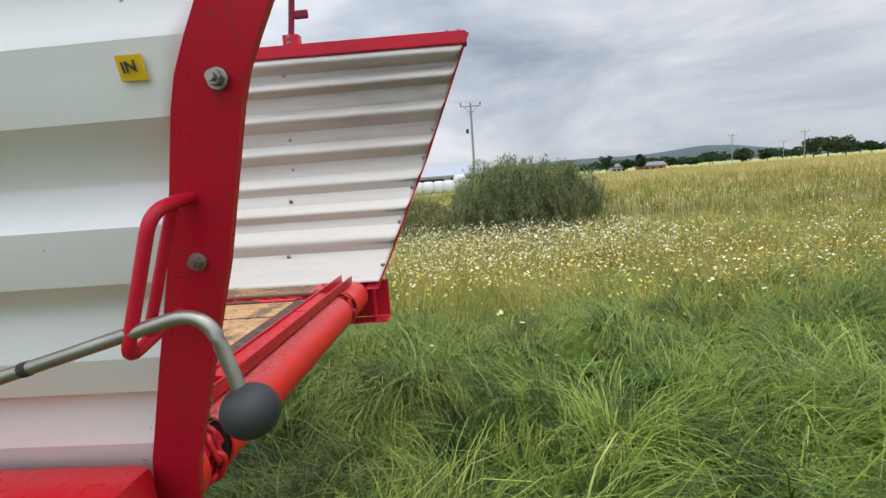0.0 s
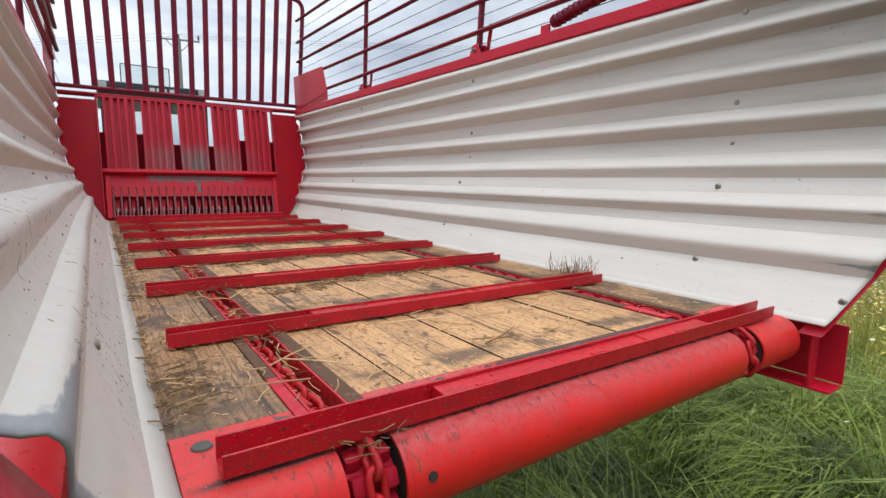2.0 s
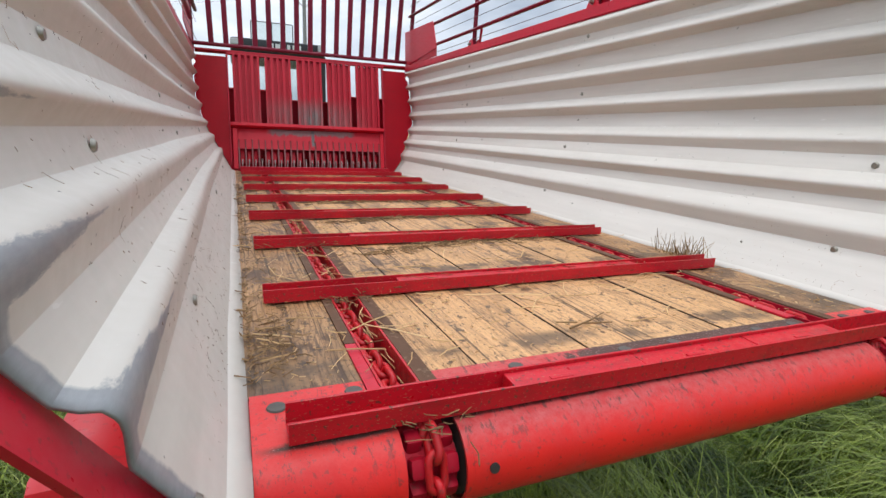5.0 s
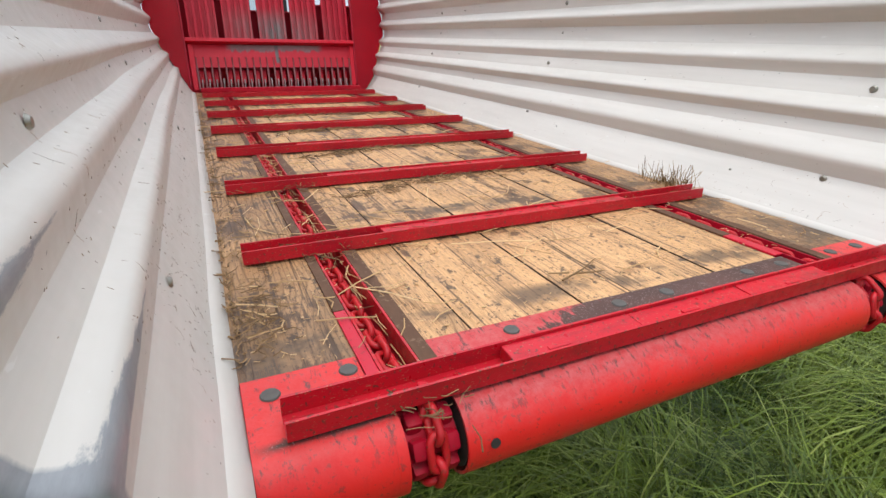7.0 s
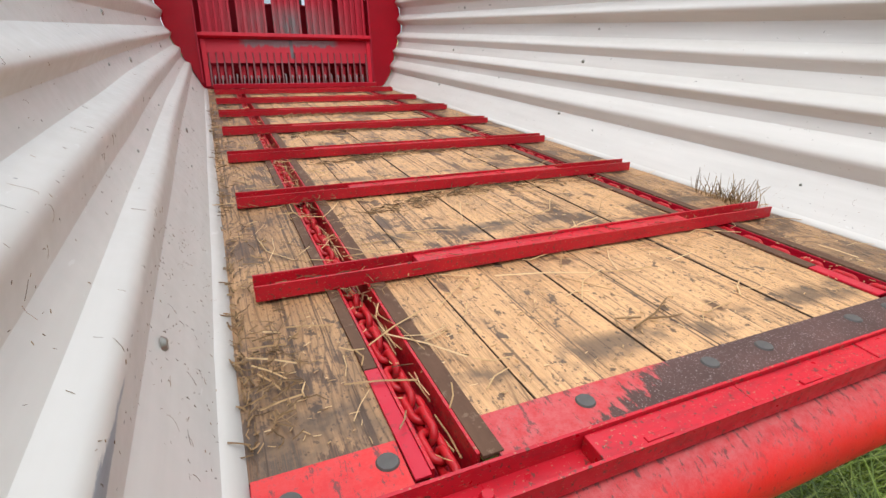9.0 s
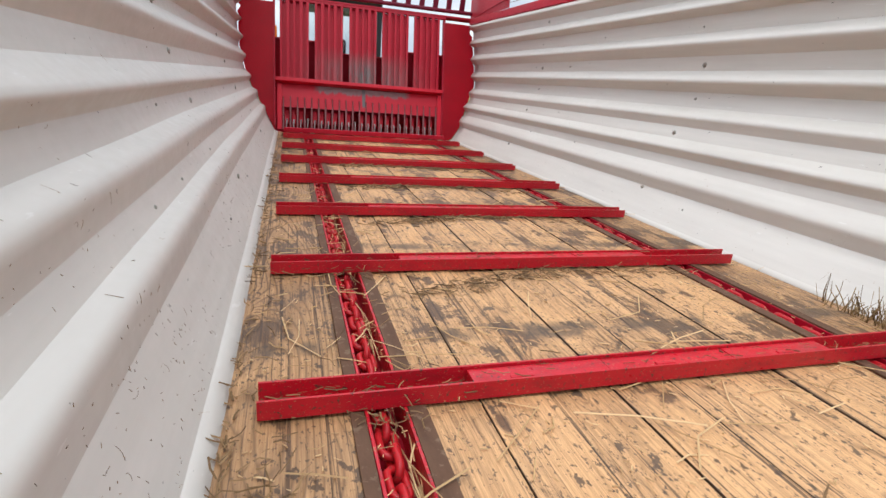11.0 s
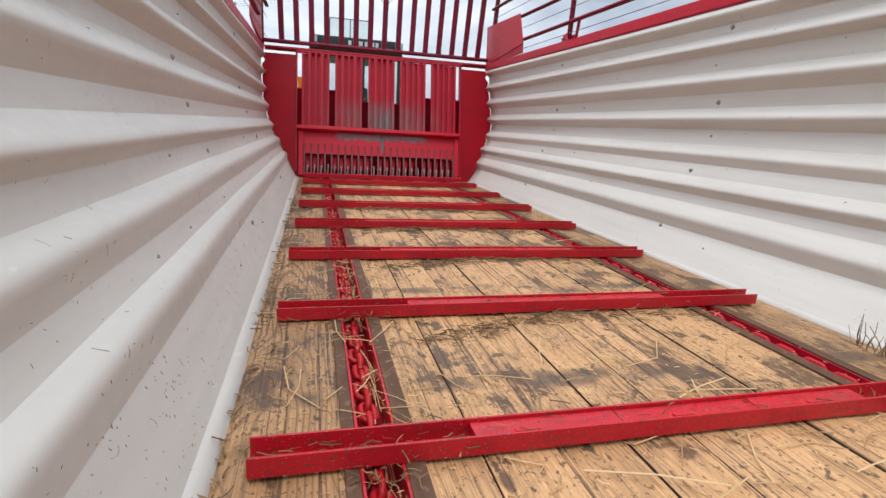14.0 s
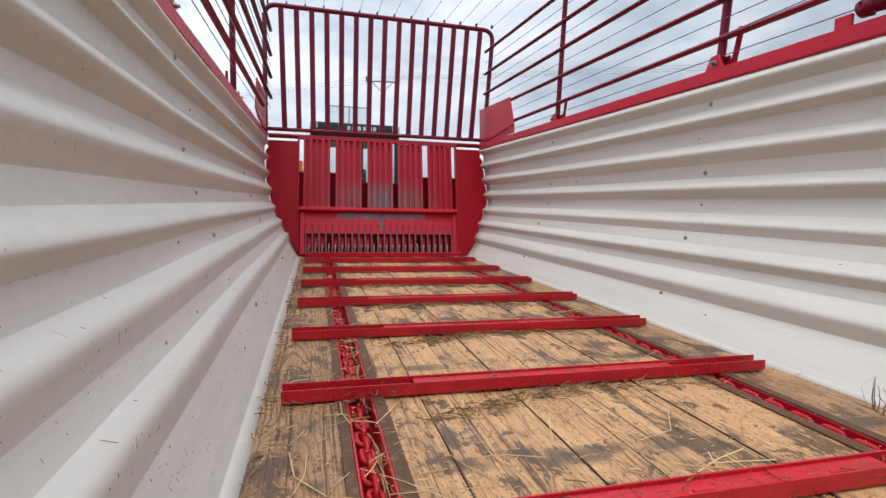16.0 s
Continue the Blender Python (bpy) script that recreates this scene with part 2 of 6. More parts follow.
# near-black for dark steel parts, also for shade in holes and under the chain
STEEL_AND_SHADE = steel("dark_steel_and_shade", (0.020, 0.016, 0.016), (0.05, 0.035, 0.03), 0.7, 0.1)


def rusty_strip():
    k = Mat("brown_worn_steel", 0.68, 0.0, 0.2)
    c = k.mix(k.noise(28, 6, 0.7, k.scaled((1.5, 0.5, 1))), (0.055, 0.027, 0.017), (0.18, 0.095, 0.055))
    c = k.mix(k.ramp(k.noise(70, 4, 0.6), (0.58, 0.0), (0.66, 0.7)), c, (0.21, 0.14, 0.09))
    return k.color(c).bump(k.noise(120, 3), 0.3, 0.0008).m


DARK_STEEL = rusty_strip()


def wood():
    """Pine boards: growth rings cut along the board, so that they arch and close round knots; dark weather stains."""
    k = Mat("weathered_pine", 0.62)
    r = k.rnd()
    across = k.axis(0)
    base = k.n.new("ShaderNodeCombineXYZ")
    for i in range(3):
        k.l.new(r, base.inputs[i])
    shift = k.n.new("ShaderNodeVectorMath")
    shift.operation = "MULTIPLY_ADD"
    shift.inputs[1].default_value = (13.0, 37.0, 51.0)
    k.l.new(base.outputs[0], shift.inputs[0])
    place = k.n.new("ShaderNodeNewGeometry").outputs["Position"]
    k.l.new(place, shift.inputs[2])
    k.coord = shift.outputs[0]
    pos = k.n.new("ShaderNodeSeparateXYZ")
    k.l.new(place, pos.inputs[0])
    # rings: distance from a wandering pith line, and from the knots
    wander = k.calc("MULTIPLY_ADD", k.noise(1.0, 2, 0.5, k.scaled((0.2, 1.1, 1))), 0.10, -0.05)
    u = k.calc("MULTIPLY", k.calc("ADD", across, wander), 30.0)
    deep = k.calc("MULTIPLY_ADD", k.noise(1.0, 2, 0.45, k.scaled((0.4, 1.15, 1))), 5.0, -0.5)
    dist = k.calc("SQRT", k.calc("ADD", k.calc("MULTIPLY", u, u), k.calc("MULTIPLY", deep, deep)))
    knots = k.n.new("ShaderNodeTexVoronoi")
    knots.voronoi_dimensions = "2D"
    knots.inputs["Scale"].default_value, knots.inputs["Randomness"].default_value = 2.7, 0.9
    k.l.new(k.scaled((1.9, 0.75, 0.0)), knots.inputs["Vector"])
    near = k.ramp(knots.outputs["Distance"], (0.0, 1.0), (0.30, 0.0), (0.13, 0.34))
    dist = k.calc("MULTIPLY_ADD", near, -1.3, dist)
    dist = k.calc("MULTIPLY_ADD", k.noise(40, 3, 0.6, k.scaled((1.5, 0.10, 1))), 0.07, dist)
    ring = k.calc("FRACT", k.calc("MULTIPLY", dist, 5.5))
    late = k.ramp(ring, (0.0, 0.25), (1.0, 0.1), (0.16, 0.0), (0.62, 0.12), (0.80, 1.0))
    fibre = k.noise(70, 5, 0.65, k.scaled((3.2, 0.07, 1)))
    c = k.mix(k.noise(4, 4, 0.6, k.scaled((2, 0.4, 1))), (0.78, 0.46, 0.22), (0.68, 0.375, 0.165))
    c = k.mix(k.math("MULTIPLY", r, 0.45), c, (0.66, 0.36, 0.15))
    c = k.mix(k.ramp(fibre, (0.44, 0.0), (0.70, 0.5)), c, (0.33, 0.17, 0.065))
    # where the board is weathered its rings stand out dark
    side = k.calc("ABSOLUTE", pos.outputs[0])
    outer = k.between(side, 0.48, 0.9, 0.02)
    weather = k.ramp(k.noise(3.2, 4, 0.62, k.scaled((2.4, 0.75, 1))), (0.50, 0.05), (0.68, 0.90))
    weather = k.math("ADD", weather, k.math("MULTIPLY", outer, 0.60))
    c = k.mix(k.math("MULTIPLY", late, weather), c, (0.060, 0.028, 0.014))
    c = k.mix(k.math("MULTIPLY", weather, 0.15), c, (0.26, 0.135, 0.06))
    core = k.ramp(knots.outputs["Distance"], (0.030, 0.9), (0.055, 0.0))
    c = k.mix(k.math("MULTIPLY", outer, k.ramp(k.noise(7, 6, 0.7, k.scaled((1.6, 0.7, 1))), (0.40, 0.10), (0.64, 0.60))), c, (0.20, 0.11, 0.053))
    wet = k.math("MULTIPLY", outer, k.math("MULTIPLY", k.between(pos.outputs[1], -1.0, 0.20, 0.16), k.ramp(k.noise(8, 5, 0.7), (0.38, 0.2), (0.58, 0.95))))
    c = k.mix(wet, c, (0.075, 0.055, 0.04))
    c = k.mix(core, c, (0.085, 0.040, 0.020))
    # dark smudges, worst by the open end and towards the front
    ends = k.math("ADD", k.between(k.calc("MULTIPLY", pos.outputs[1], 0.2), 0.20, 2.0, 0.10), k.math("MULTIPLY", outer, 0.6))
    big = k.noise(6.0, 6, 0.70, k.scaled((1.4, 0.9, 1)), 0.4)
    ends = k.math("ADD", ends, k.math("MULTIPLY", k.between(pos.outputs[1], 0.34, 0.62, 0.12), 0.9))
    clean = k.calc("MULTIPLY", k.math("MULTIPLY", k.between(pos.outputs[1], -1.0, 0.30, 0.16), k.between(side, -1.0, 0.45, 0.02)), 0.11)
    blot = k.calc("SUBTRACT", k.calc("ADD", k.calc("MULTIPLY_ADD", k.calc("SUBTRACT", fibre, 0.5), 0.30, big), k.calc("MULTIPLY", ends, 0.05)), clean)
    c = k.mix(k.ramp(blot, (0.48, 0.0), (0.64, 0.38)), c, (0.22, 0.12, 0.055))
    c = k.mix(k.ramp(blot, (0.580, 0.0), (0.615, 0.85)), c, (0.064, 0.034, 0.019))
    grain = k.noise(150, 4, 0.65, k.scaled((3.5, 0.06, 1)))
    c = k.mix(k.math("MULTIPLY", k.ramp(grain, (0.53, 0.0), (0.58, 0.65)), k.math("MULTIPLY", k.math("ADD", weather, 0.15), k.calc("MULTIPLY_ADD", outer, -0.8, 1.0))), c, (0.12, 0.062, 0.03))
    thread = k.noise(260, 4, 0.7, k.scaled((3.0, 0.08, 1)))
    c = k.mix(k.ramp(thread, (0.47, 0.0), (0.60, 0.42)), c, (0.24, 0.12, 0.05))
    small = k.noise(20, 4, 0.65, k.scaled((1.5, 0.9, 1)))
    c = k.mix(k.ramp(small, (0.635, 0.0), (0.655, 0.85)), c, (0.070, 0.044, 0.029))
    dash = k.noise(46, 3, 0.6, k.scaled((1.0, 0.7, 1)))
    c = k.mix(k.ramp(dash, (0.65, 0.0), (0.67, 0.85)), c, (0.075, 0.043, 0.025))
    speck = k.noise(130, 3, 0.6, k.scaled((1.4, 0.8, 1)))
    c = k.mix(k.ramp(speck, (0.60, 0.0), (0.64, 0.8)), c, (0.085, 0.05, 0.028))
    # bars of damp where slats have stood
    bar = k.calc("SINE", k.calc("MULTIPLY_ADD", pos.outputs[1], 12.8228, k.calc("MULTIPLY", k.noise(3, 3), 1.1)))
    barred = k.math("MULTIPLY", k.ramp(bar, (0.90, 0.0), (0.99, 0.8)), k.ramp(k.noise(9, 4, 0.65), (0.46, 0.0), (0.58, 1.0)))
    c = k.mix(barred, c, (0.085, 0.055, 0.035))
    crack = k.noise(34, 3, 0.6, k.scaled((4.0, 0.05, 1)))
    c = k.mix(k.ramp(crack, (0.60, 0.0), (0.64, 0.8)), c, (0.06, 0.032, 0.018))
    # a thin near-black line along the board edges, so that the joints show
    joint = k.calc("ADD", k.calc("ABSOLUTE", across), k.calc("MULTIPLY", k.noise(60, 3, 0.6, k.scaled((1, 0.3, 1))), 0.003))
    c = k.mix(k.math("MULTIPLY", k.between(joint, 0.0522, 0.06, 0.0005), k.between(side, -1.0, 0.40, 0.01)), c, (0.06, 0.036, 0.022))
    k.color(c)
    k.rough(k.ramp(big, (0.4, 0.66), (0.7, 0.45)))
    h = k.math("ADD", k.math("MULTIPLY", fibre, 0.6), k.math("MULTIPLY", late, 0.4))
    return k.bump(h, 0.6, 0.002).m


WOOD = wood()


def plain(name, a, b, rough=0.6, scale=20.0, metal=0.0):
    k = Mat(name, rough, metal)
    return k.color(k.mix(k.noise(scale, 4), a, b)).m


RUBBER = plain("black_rubber", (0.018, 0.019, 0.021), (0.035, 0.036, 0.04), 0.55, 30)
YELLOW = plain("yellow_sticker", (0.80, 0.50, 0.01), (0.74, 0.44, 0.01), 0.35)
INK = plain("black_ink", (0.01, 0.01, 0.01), (0.018, 0.018, 0.018), 0.5)
LETTER = plain("white_letters", (0.75, 0.75, 0.75), (0.66, 0.66, 0.66), 0.4)
CAB_BLACK = plain("black_cab_paint", (0.012, 0.013, 0.014), (0.025, 0.026, 0.028), 0.35)
LAMP_GLASS = plain("lamp_lens", (0.55, 0.56, 0.56), (0.42, 0.43, 0.43), 0.15)
ORANGE = plain("orange_lens", (0.85, 0.20, 0.01), (0.75, 0.16, 0.01), 0.25)
CAB_GREEN = plain("grey_green_trim", (0.12, 0.14, 0.12), (0.08, 0.09, 0.08), 0.5)
WIRE = plain("grey_wire", (0.10, 0.10, 0.105), (0.16, 0.16, 0.165), 0.5, 8, 0.5)
POLE = plain("weathered_pole", (0.20, 0.20, 0.20), (0.28, 0.275, 0.265), 0.8, 3)
FILM = plain("white_bale_film", (0.64, 0.65, 0.66), (0.55, 0.56, 0.57), 0.35, 2)
ROOF = plain("pale_sheet_roof", (0.37, 0.385, 0.43), (0.31, 0.325, 0.37), 0.5, 0.7)
BARN = plain("white_barn_boards", (0.68, 0.69, 0.68), (0.58, 0.59, 0.58), 0.7, 0.6)
BARN_DARK = plain("dark_opening", (0.02, 0.022, 0.024), (0.03, 0.03, 0.032), 0.8)
HOUSE_RED = plain("red_house_boards", (0.36, 0.17, 0.13), (0.30, 0.14, 0.11), 0.8, 0.8)
HOUSE_PALE = plain("pale_house_boards", (0.62, 0.60, 0.56), (0.52, 0.5, 0.47), 0.8, 0.8)
TILE = plain("grey_tile_roof", (0.22, 0.20, 0.20), (0.16, 0.15, 0.15), 0.8, 0.6)


def leafy(name, *stops, rough=0.55, trans=0.25, clump=0.0):
    """Blades and leaves: a colour for each one."""
    k = Mat(name, rough)
    k.b.inputs["Specular IOR Level"].default_value = 0.16
    c = k.ramp(k.island(), *stops)
    patch = k.noise(0.9, 3)
    c = k.mix(k.ramp(patch, (0.35, 0.0), (0.7, 0.3)), c, stops[-1][1])
    if clump:
        tuft = k.noise(clump, 3, 0.6)
        c = k.mix(k.ramp(tuft, (0.30, 0.9), (0.50, 0.0)), c, stops[0][1])
        c = k.mix(k.ramp(tuft, (0.52, 0.0), (0.72, 0.65)), c, stops[-2][1])
    k.color(c)
    k.b.inputs["Transmission Weight"].default_value = 0.0
    thin = k.n.new("ShaderNodeBsdfTranslucent")
    k.l.new(c, thin.inputs["Color"])
    mixer = k.n.new("ShaderNodeMixShader")
    mixer.inputs[0].default_value = trans
    k.l.new(k.b.outputs[0], mixer.inputs[1])
    k.l.new(thin.outputs[0], mixer.inputs[2])
    k.l.new(mixer.outputs[0], k.n["Material Output"].inputs["Surface"])
    return k.m


GRASS = leafy("lush_grass", (0.0, (0.010, 0.028, 0.004)), (0.35, (0.064, 0.125, 0.012)), (0.8, (0.23, 0.31, 0.034)), (1.0, (0.44, 0.48, 0.14)), rough=0.34, trans=0.15, clump=3.2)
MEADOW = leafy("meadow_grass", (0.0, (0.105, 0.145, 0.026)), (0.35, (0.22, 0.245, 0.045)), (0.65, (0.40, 0.355, 0.10)), (0.85, (0.45, 0.27, 0.085)), (1.0, (0.50, 0.41, 0.18)), trans=0.25, clump=1.6)
MEADOW_NEAR = leafy("flower_meadow_grass", (0.0, (0.14, 0.20, 0.03)), (0.35, (0.30, 0.34, 0.05)), (0.65, (0.50, 0.46, 0.11)), (0.85, (0.52, 0.32, 0.08)), (1.0, (0.58, 0.50, 0.20)), trans=0.25, clump=1.6)
SORREL = leafy("brown_seed_heads", (0.0, (0.26, 0.10, 0.035)), (0.5, (0.42, 0.19, 0.05)), (1.0, (0.52, 0.30, 0.10)), trans=0.1)
CROP = leafy("ripening_crop", (0.0, (0.36, 0.32, 0.10)), (0.5, (0.48, 0.385, 0.145)), (1.0, (0.58, 0.47, 0.21)), clump=0.12)
PETAL = leafy("daisy_petals", (0.0, (0.74, 0.66, 0.34)), (0.45, (0.80, 0.76, 0.52)), (1.0, (0.88, 0.87, 0.76)), trans=0.2)
PETAL_Y = leafy("yellow_flower_heads", (0.0, (0.60, 0.42, 0.03)), (0.6, (0.68, 0.56, 0.09)), (1.0, (0.74, 0.68, 0.30)), trans=0.1)
WILLOW = leafy("grey_green_leaves", (0.0, (0.055, 0.078, 0.032)), (0.5, (0.18, 0.215, 0.085)), (1.0, (0.40, 0.41, 0.20)), clump=1.7)
WOODS = leafy("dark_tree_leaves", (0.0, (0.018, 0.038, 0.016)), (0.5, (0.035, 0.065, 0.025)), (1.0, (0.06, 0.09, 0.04)))
STRAW = leafy("dry_straw", (0.0, (0.36, 0.21, 0.095)), (0.5, (0.58, 0.375, 0.175)), (1.0, (0.78, 0.56, 0.31)), trans=0.05)
STUBBLE = leafy("dry_stubble", (0.0, (0.10, 0.06, 0.03)), (0.5, (0.26, 0.165, 0.075)), (1.0, (0.46, 0.32, 0.16)), trans=0.1)
CHAFF = leafy("damp_chaff", (0.0, (0.075, 0.043, 0.022)), (0.5, (0.20, 0.118, 0.055)), (1.0, (0.38, 0.24, 0.12)), trans=0.05)
BRUSH = leafy("brown_brush", (0.0, (0.06, 0.045, 0.035)), (0.5, (0.10, 0.08, 0.06)), (1.0, (0.15, 0.12, 0.08)), trans=0.05)
BARK = plain("bark", (0.05, 0.04, 0.03), (0.09, 0.075, 0.06), 0.9, 12)


def ground_material():
    k = Mat("meadow_soil", 0.9)
    c = k.mix(k.ramp(k.noise(0.5, 5), (0.35, 0.0), (0.65, 1.0)), (0.030, 0.048, 0.009), (0.060, 0.088, 0.017))
    far = k.mix(k.ramp(k.noise(0.03, 5), (0.4, 0.0), (0.6, 1.0)), (0.52, 0.46, 0.19), (0.42, 0.41, 0.15))
    far = k.mix(k.ramp(k.noise(0.6, 4, 0.6, k.scaled((0.25, 2.5, 1))), (0.4, 0.0), (0.7, 0.5)), far, (0.58, 0.50, 0.24))
    x = k.axis(0)
    field = k.math("MULTIPLY", k.between(k.math("MULTIPLY", x, 0.001), 0.026, 0.9, 0.004), k.between(k.math("MULTIPLY", k.axis(1), 0.001), -5.0, -0.006, 0.003))
    green = k.mix(k.between(k.math("MULTIPLY", x, 0.001), 0.022, 9.0, 0.006), c, (0.33, 0.33, 0.10))
    k.color(k.mix(field, green, far))
    return k.bump(k.noise(8, 5), 0.5, 0.05).m


SOIL = ground_material()


def hill_material():
    k = Mat("wooded_hill", 0.95)
    c = k.mix(k.noise(0.035, 6, 0.7), (0.045, 0.068, 0.070), (0.085, 0.112, 0.105))
    return k.color(c).m


HILL = hill_material()
GLASS_MAT = bpy.data.materials.new("cab_glass")
GLASS_MAT.use_nodes = True
_g = GLASS_MAT.node_tree.nodes["Principled BSDF"]
_g.inputs["Base Color"].default_value, _g.inputs["Roughness"].default_value = (0.75, 0.82, 0.80, 1), 0.03
_g.inputs["Transmission Weight"].default_value = 1.0


# ---- mesh helpers ----
def part(name, bm, material, parent=None, label="", smooth=None):
    """Links a bmesh as one mesh object, under a thing or a part. smooth: angle in degrees under which edges are shaded smooth."""
    if isinstance(bm, bpy.types.Mesh):
        me = bm
    else:
        bmesh.ops.recalc_face_normals(bm, faces=bm.faces)
        if smooth:
            for f in bm.faces:
                f.smooth = True
            lim = radians(smooth)
            for e in bm.edges:
                e.smooth = len(e.link_faces) == 2 and e.calc_face_angle(0.0) < lim
        me = bpy.data.meshes.new(name)
        bm.to_mesh(me)
        bm.free()
    if not me.materials:
        me.materials.append(material)
    ob = new(name, me)
    if parent:
        ob.parent = parent
        ob.matrix_parent_inverse = Matrix.Translation(parent.location).inverted() if parent.type == "EMPTY" else Matrix()
    if label:
        ob["label"] = label
    return ob


def thing(name, at, label, category, group="", kind=""):
    e = new(name)
    e.location = at
    e.empty_display_size = 0.1
    return tagged(e, label, category, group, kind)


def box(bm, x0, x1, y0, y1, z0, z1, bevel=0.0):
    b = bmesh.new()
    bmesh.ops.create_cube(b, size=1, matrix=Matrix.LocRotScale(((x0 + x1) / 2, (y0 + y1) / 2, (z0 + z1) / 2), None, (x1 - x0, y1 - y0, z1 - z0)))
    if bevel:
        bmesh.ops.bevel(b, geom=list(b.edges), offset=bevel, segments=2, affect="EDGES", profile=0.6)
    join(bm, b)
    return bm


def join(bm, b, m=None):
    if m is not None:
        bmesh.ops.transform(b, matrix=m, verts=list(b.verts))
    old = {v: bm.verts.new(v.co) for v in b.verts}
    for f in b.faces:
        try:
            bm.faces.new([old[v] for v in f.verts])
        except ValueError:
            pass
    b.free()
    return bm


def boxed(*a, **k):
    return box(bmesh.new(), *a, **k)


def sweep(bm, pts, r, n=8, taper=1.0, flat=1.0):
    """A tube along the points; taper: end radius over start radius."""
    pts = [Vector(p) for p in pts]
    rings = []
    up = Vector((0, 0, 1))
    for i, p in enumerate(pts):
        d = (pts[min(i + 1, len(pts) - 1)] - pts[max(i - 1, 0)]).normalized()
        side = d.cross(up if abs(d.dot(up)) < 0.95 else Vector((1, 0, 0))).normalized()
        top = side.cross(d)
        rr = r * (1 + (taper - 1) * i / max(1, len(pts) - 1))
        rings.append([bm.verts.new(p + rr * (math.cos(a) * side + flat * math.sin(a) * top)) for a in (2 * math.pi * j / n for j in range(n))])
    for a, b in zip(rings, rings[1:]):
        for j in range(n):
            bm.faces.new((a[j], a[(j + 1) % n], b[(j + 1) % n], b[j]))
    bm.faces.new(rings[0][::-1])
    bm.faces.new(rings[-1])
    return bm


def rounded(pts, r, steps=5):
    """A polyline with its inner corners rounded."""
    pts = [Vector(p) for p in pts]
    out = [pts[0]]
    for a, b, c in zip(pts, pts[1:], pts[2:]):
        d0, d1 = (a - b), (c - b)
        k0, k1 = min(r, d0.length * 0.45), min(r, d1.length * 0.45)
        p, q = b + d0.normalized() * k0, b + d1.normalized() * k1
        for i in range(steps + 1):
            t = i / steps
            out.append(p * (1 - t) ** 2 + b * 2 * t * (1 - t) + q * t * t)
    return out + [pts[-1]]


def strip(bm, profile, x0, x1):
    """A closed (y, z) profile drawn out along x."""
    a = [bm.verts.new((x0, y, z)) for y, z in profile]
    b = [bm.verts.new((x1, y, z)) for y, z in profile]
    n = len(profile)
    for i in range(n):
        bm.faces.new((a[i], a[(i + 1) % n], b[(i + 1) % n], b[i]))
    bm.faces.new(a[::-1])
    bm.faces.new(b)
    return bm


def thick(curve, t):
    """A closed profile of thickness t round an open (y, z) curve."""
    out = []
    for i, p in enumerate(curve):
        a, b = curve[max(i - 1, 0)], curve[min(i + 1, len(curve) - 1)]
        d = Vector((b[0] - a[0], b[1] - a[1])).normalized()
        out.append((p[0] + d.y * t, p[1] - d.x * t))
    return list(curve) + out[::-1]


def disc(r, h, n=14, dome=0.0):
    """A flat round head lying on z = 0."""
    b = bmesh.new()
    bmesh.ops.create_cone(b, cap_ends=True, segments=n, radius1=r, radius2=r * (1 - dome), depth=h, matrix=Matrix.Translation((0, 0, h / 2)))
    return b


def hexhead():
    b = disc(0.0085, 0.002, 14)
    join(b, disc(0.0062, 0.0065, 6), Matrix.Translation((0, 0, 0.002)))
    join(b, disc(0.0035, 0.005, 10), Matrix.Translation((0, 0, 0.0085)))
    return b


def mesh_of(bm, name, material, smooth=None):
    ob = part(name, bm, material, None, "", smooth)
    me = ob.data
    bpy.data.objects.remove(ob)
    return me


def face_x(p, s):
    """Pose that turns a head lying on z = 0 to look along s * x."""
    return Matrix.Translation(p) @ Euler((0, s * math.pi / 2, 0)).to_matrix().to_4x4()


def lerp_table(table, v):
    for (a, x), (b, y) in zip(table, table[1:]):
        if v <= b:
            return x + (y - x) * max(0.0, (v - a) / (b - a))
    return table[-1][1]


# ---- ground and distance ----
GZ = -1.0


def ground_z(x, y=0.0):
    """The meadow falls away a little from the wagon and rises again to the field."""
    x = np.asarray(x, float)

    def ease(a, b):
        t = np.clip((x - a) / (b - a), 0, 1)
        return t * t * (3 - 2 * t)

    return GZ - 0.42 * ease(2.0, 7.5) + 0.42 * ease(16, 48)


gb = bmesh.new()
xs = [-3000, -400, -60, -12, -3, 0, 2, 2.8, 3.6, 4.4, 5.2, 6, 6.8, 7.5, 10, 13, 16, 20, 24, 28, 32, 36, 40, 44, 48, 60, 200, 800, 3500]
ys = [-3500, -800, -200, -60, -26, -14, -8, -4, 0, 4, 8, 20, 60, 300, 3000]
rows = [[gb.verts.new((x, y, float(ground_z(x)))) for y in ys] for x in xs]
for a, b in zip(rows, rows[1:]):
    for j in range(len(ys) - 1):
        gb.faces.new((a[j], b[j], b[j + 1], a[j + 1]))
ground = tagged(part("ground", gb, SOIL), "flat meadow and ripening field, grass and bare soil", "ground", kind="structure")

# ---- the wagon ----
WAGON = thing("forage_wagon", (0, 1.5, GZ), "red and off-white forage wagon with a slatted wooden conveyor floor", "farm wagon")
RIGHT_BASE = [(0, 0.652), (0.010, 0.672), (0.1, 0.748), (0.31, 0.838), (0.434, 0.903), (0.555, 0.906), (0.96, 0.912)]
LEFT_BASE = [(0, 0.638), (0.010, 0.661), (0.107, 0.707), (0.306, 0.800), (0.43, 0.838), (0.56, 0.872), (0.96, 0.895)]
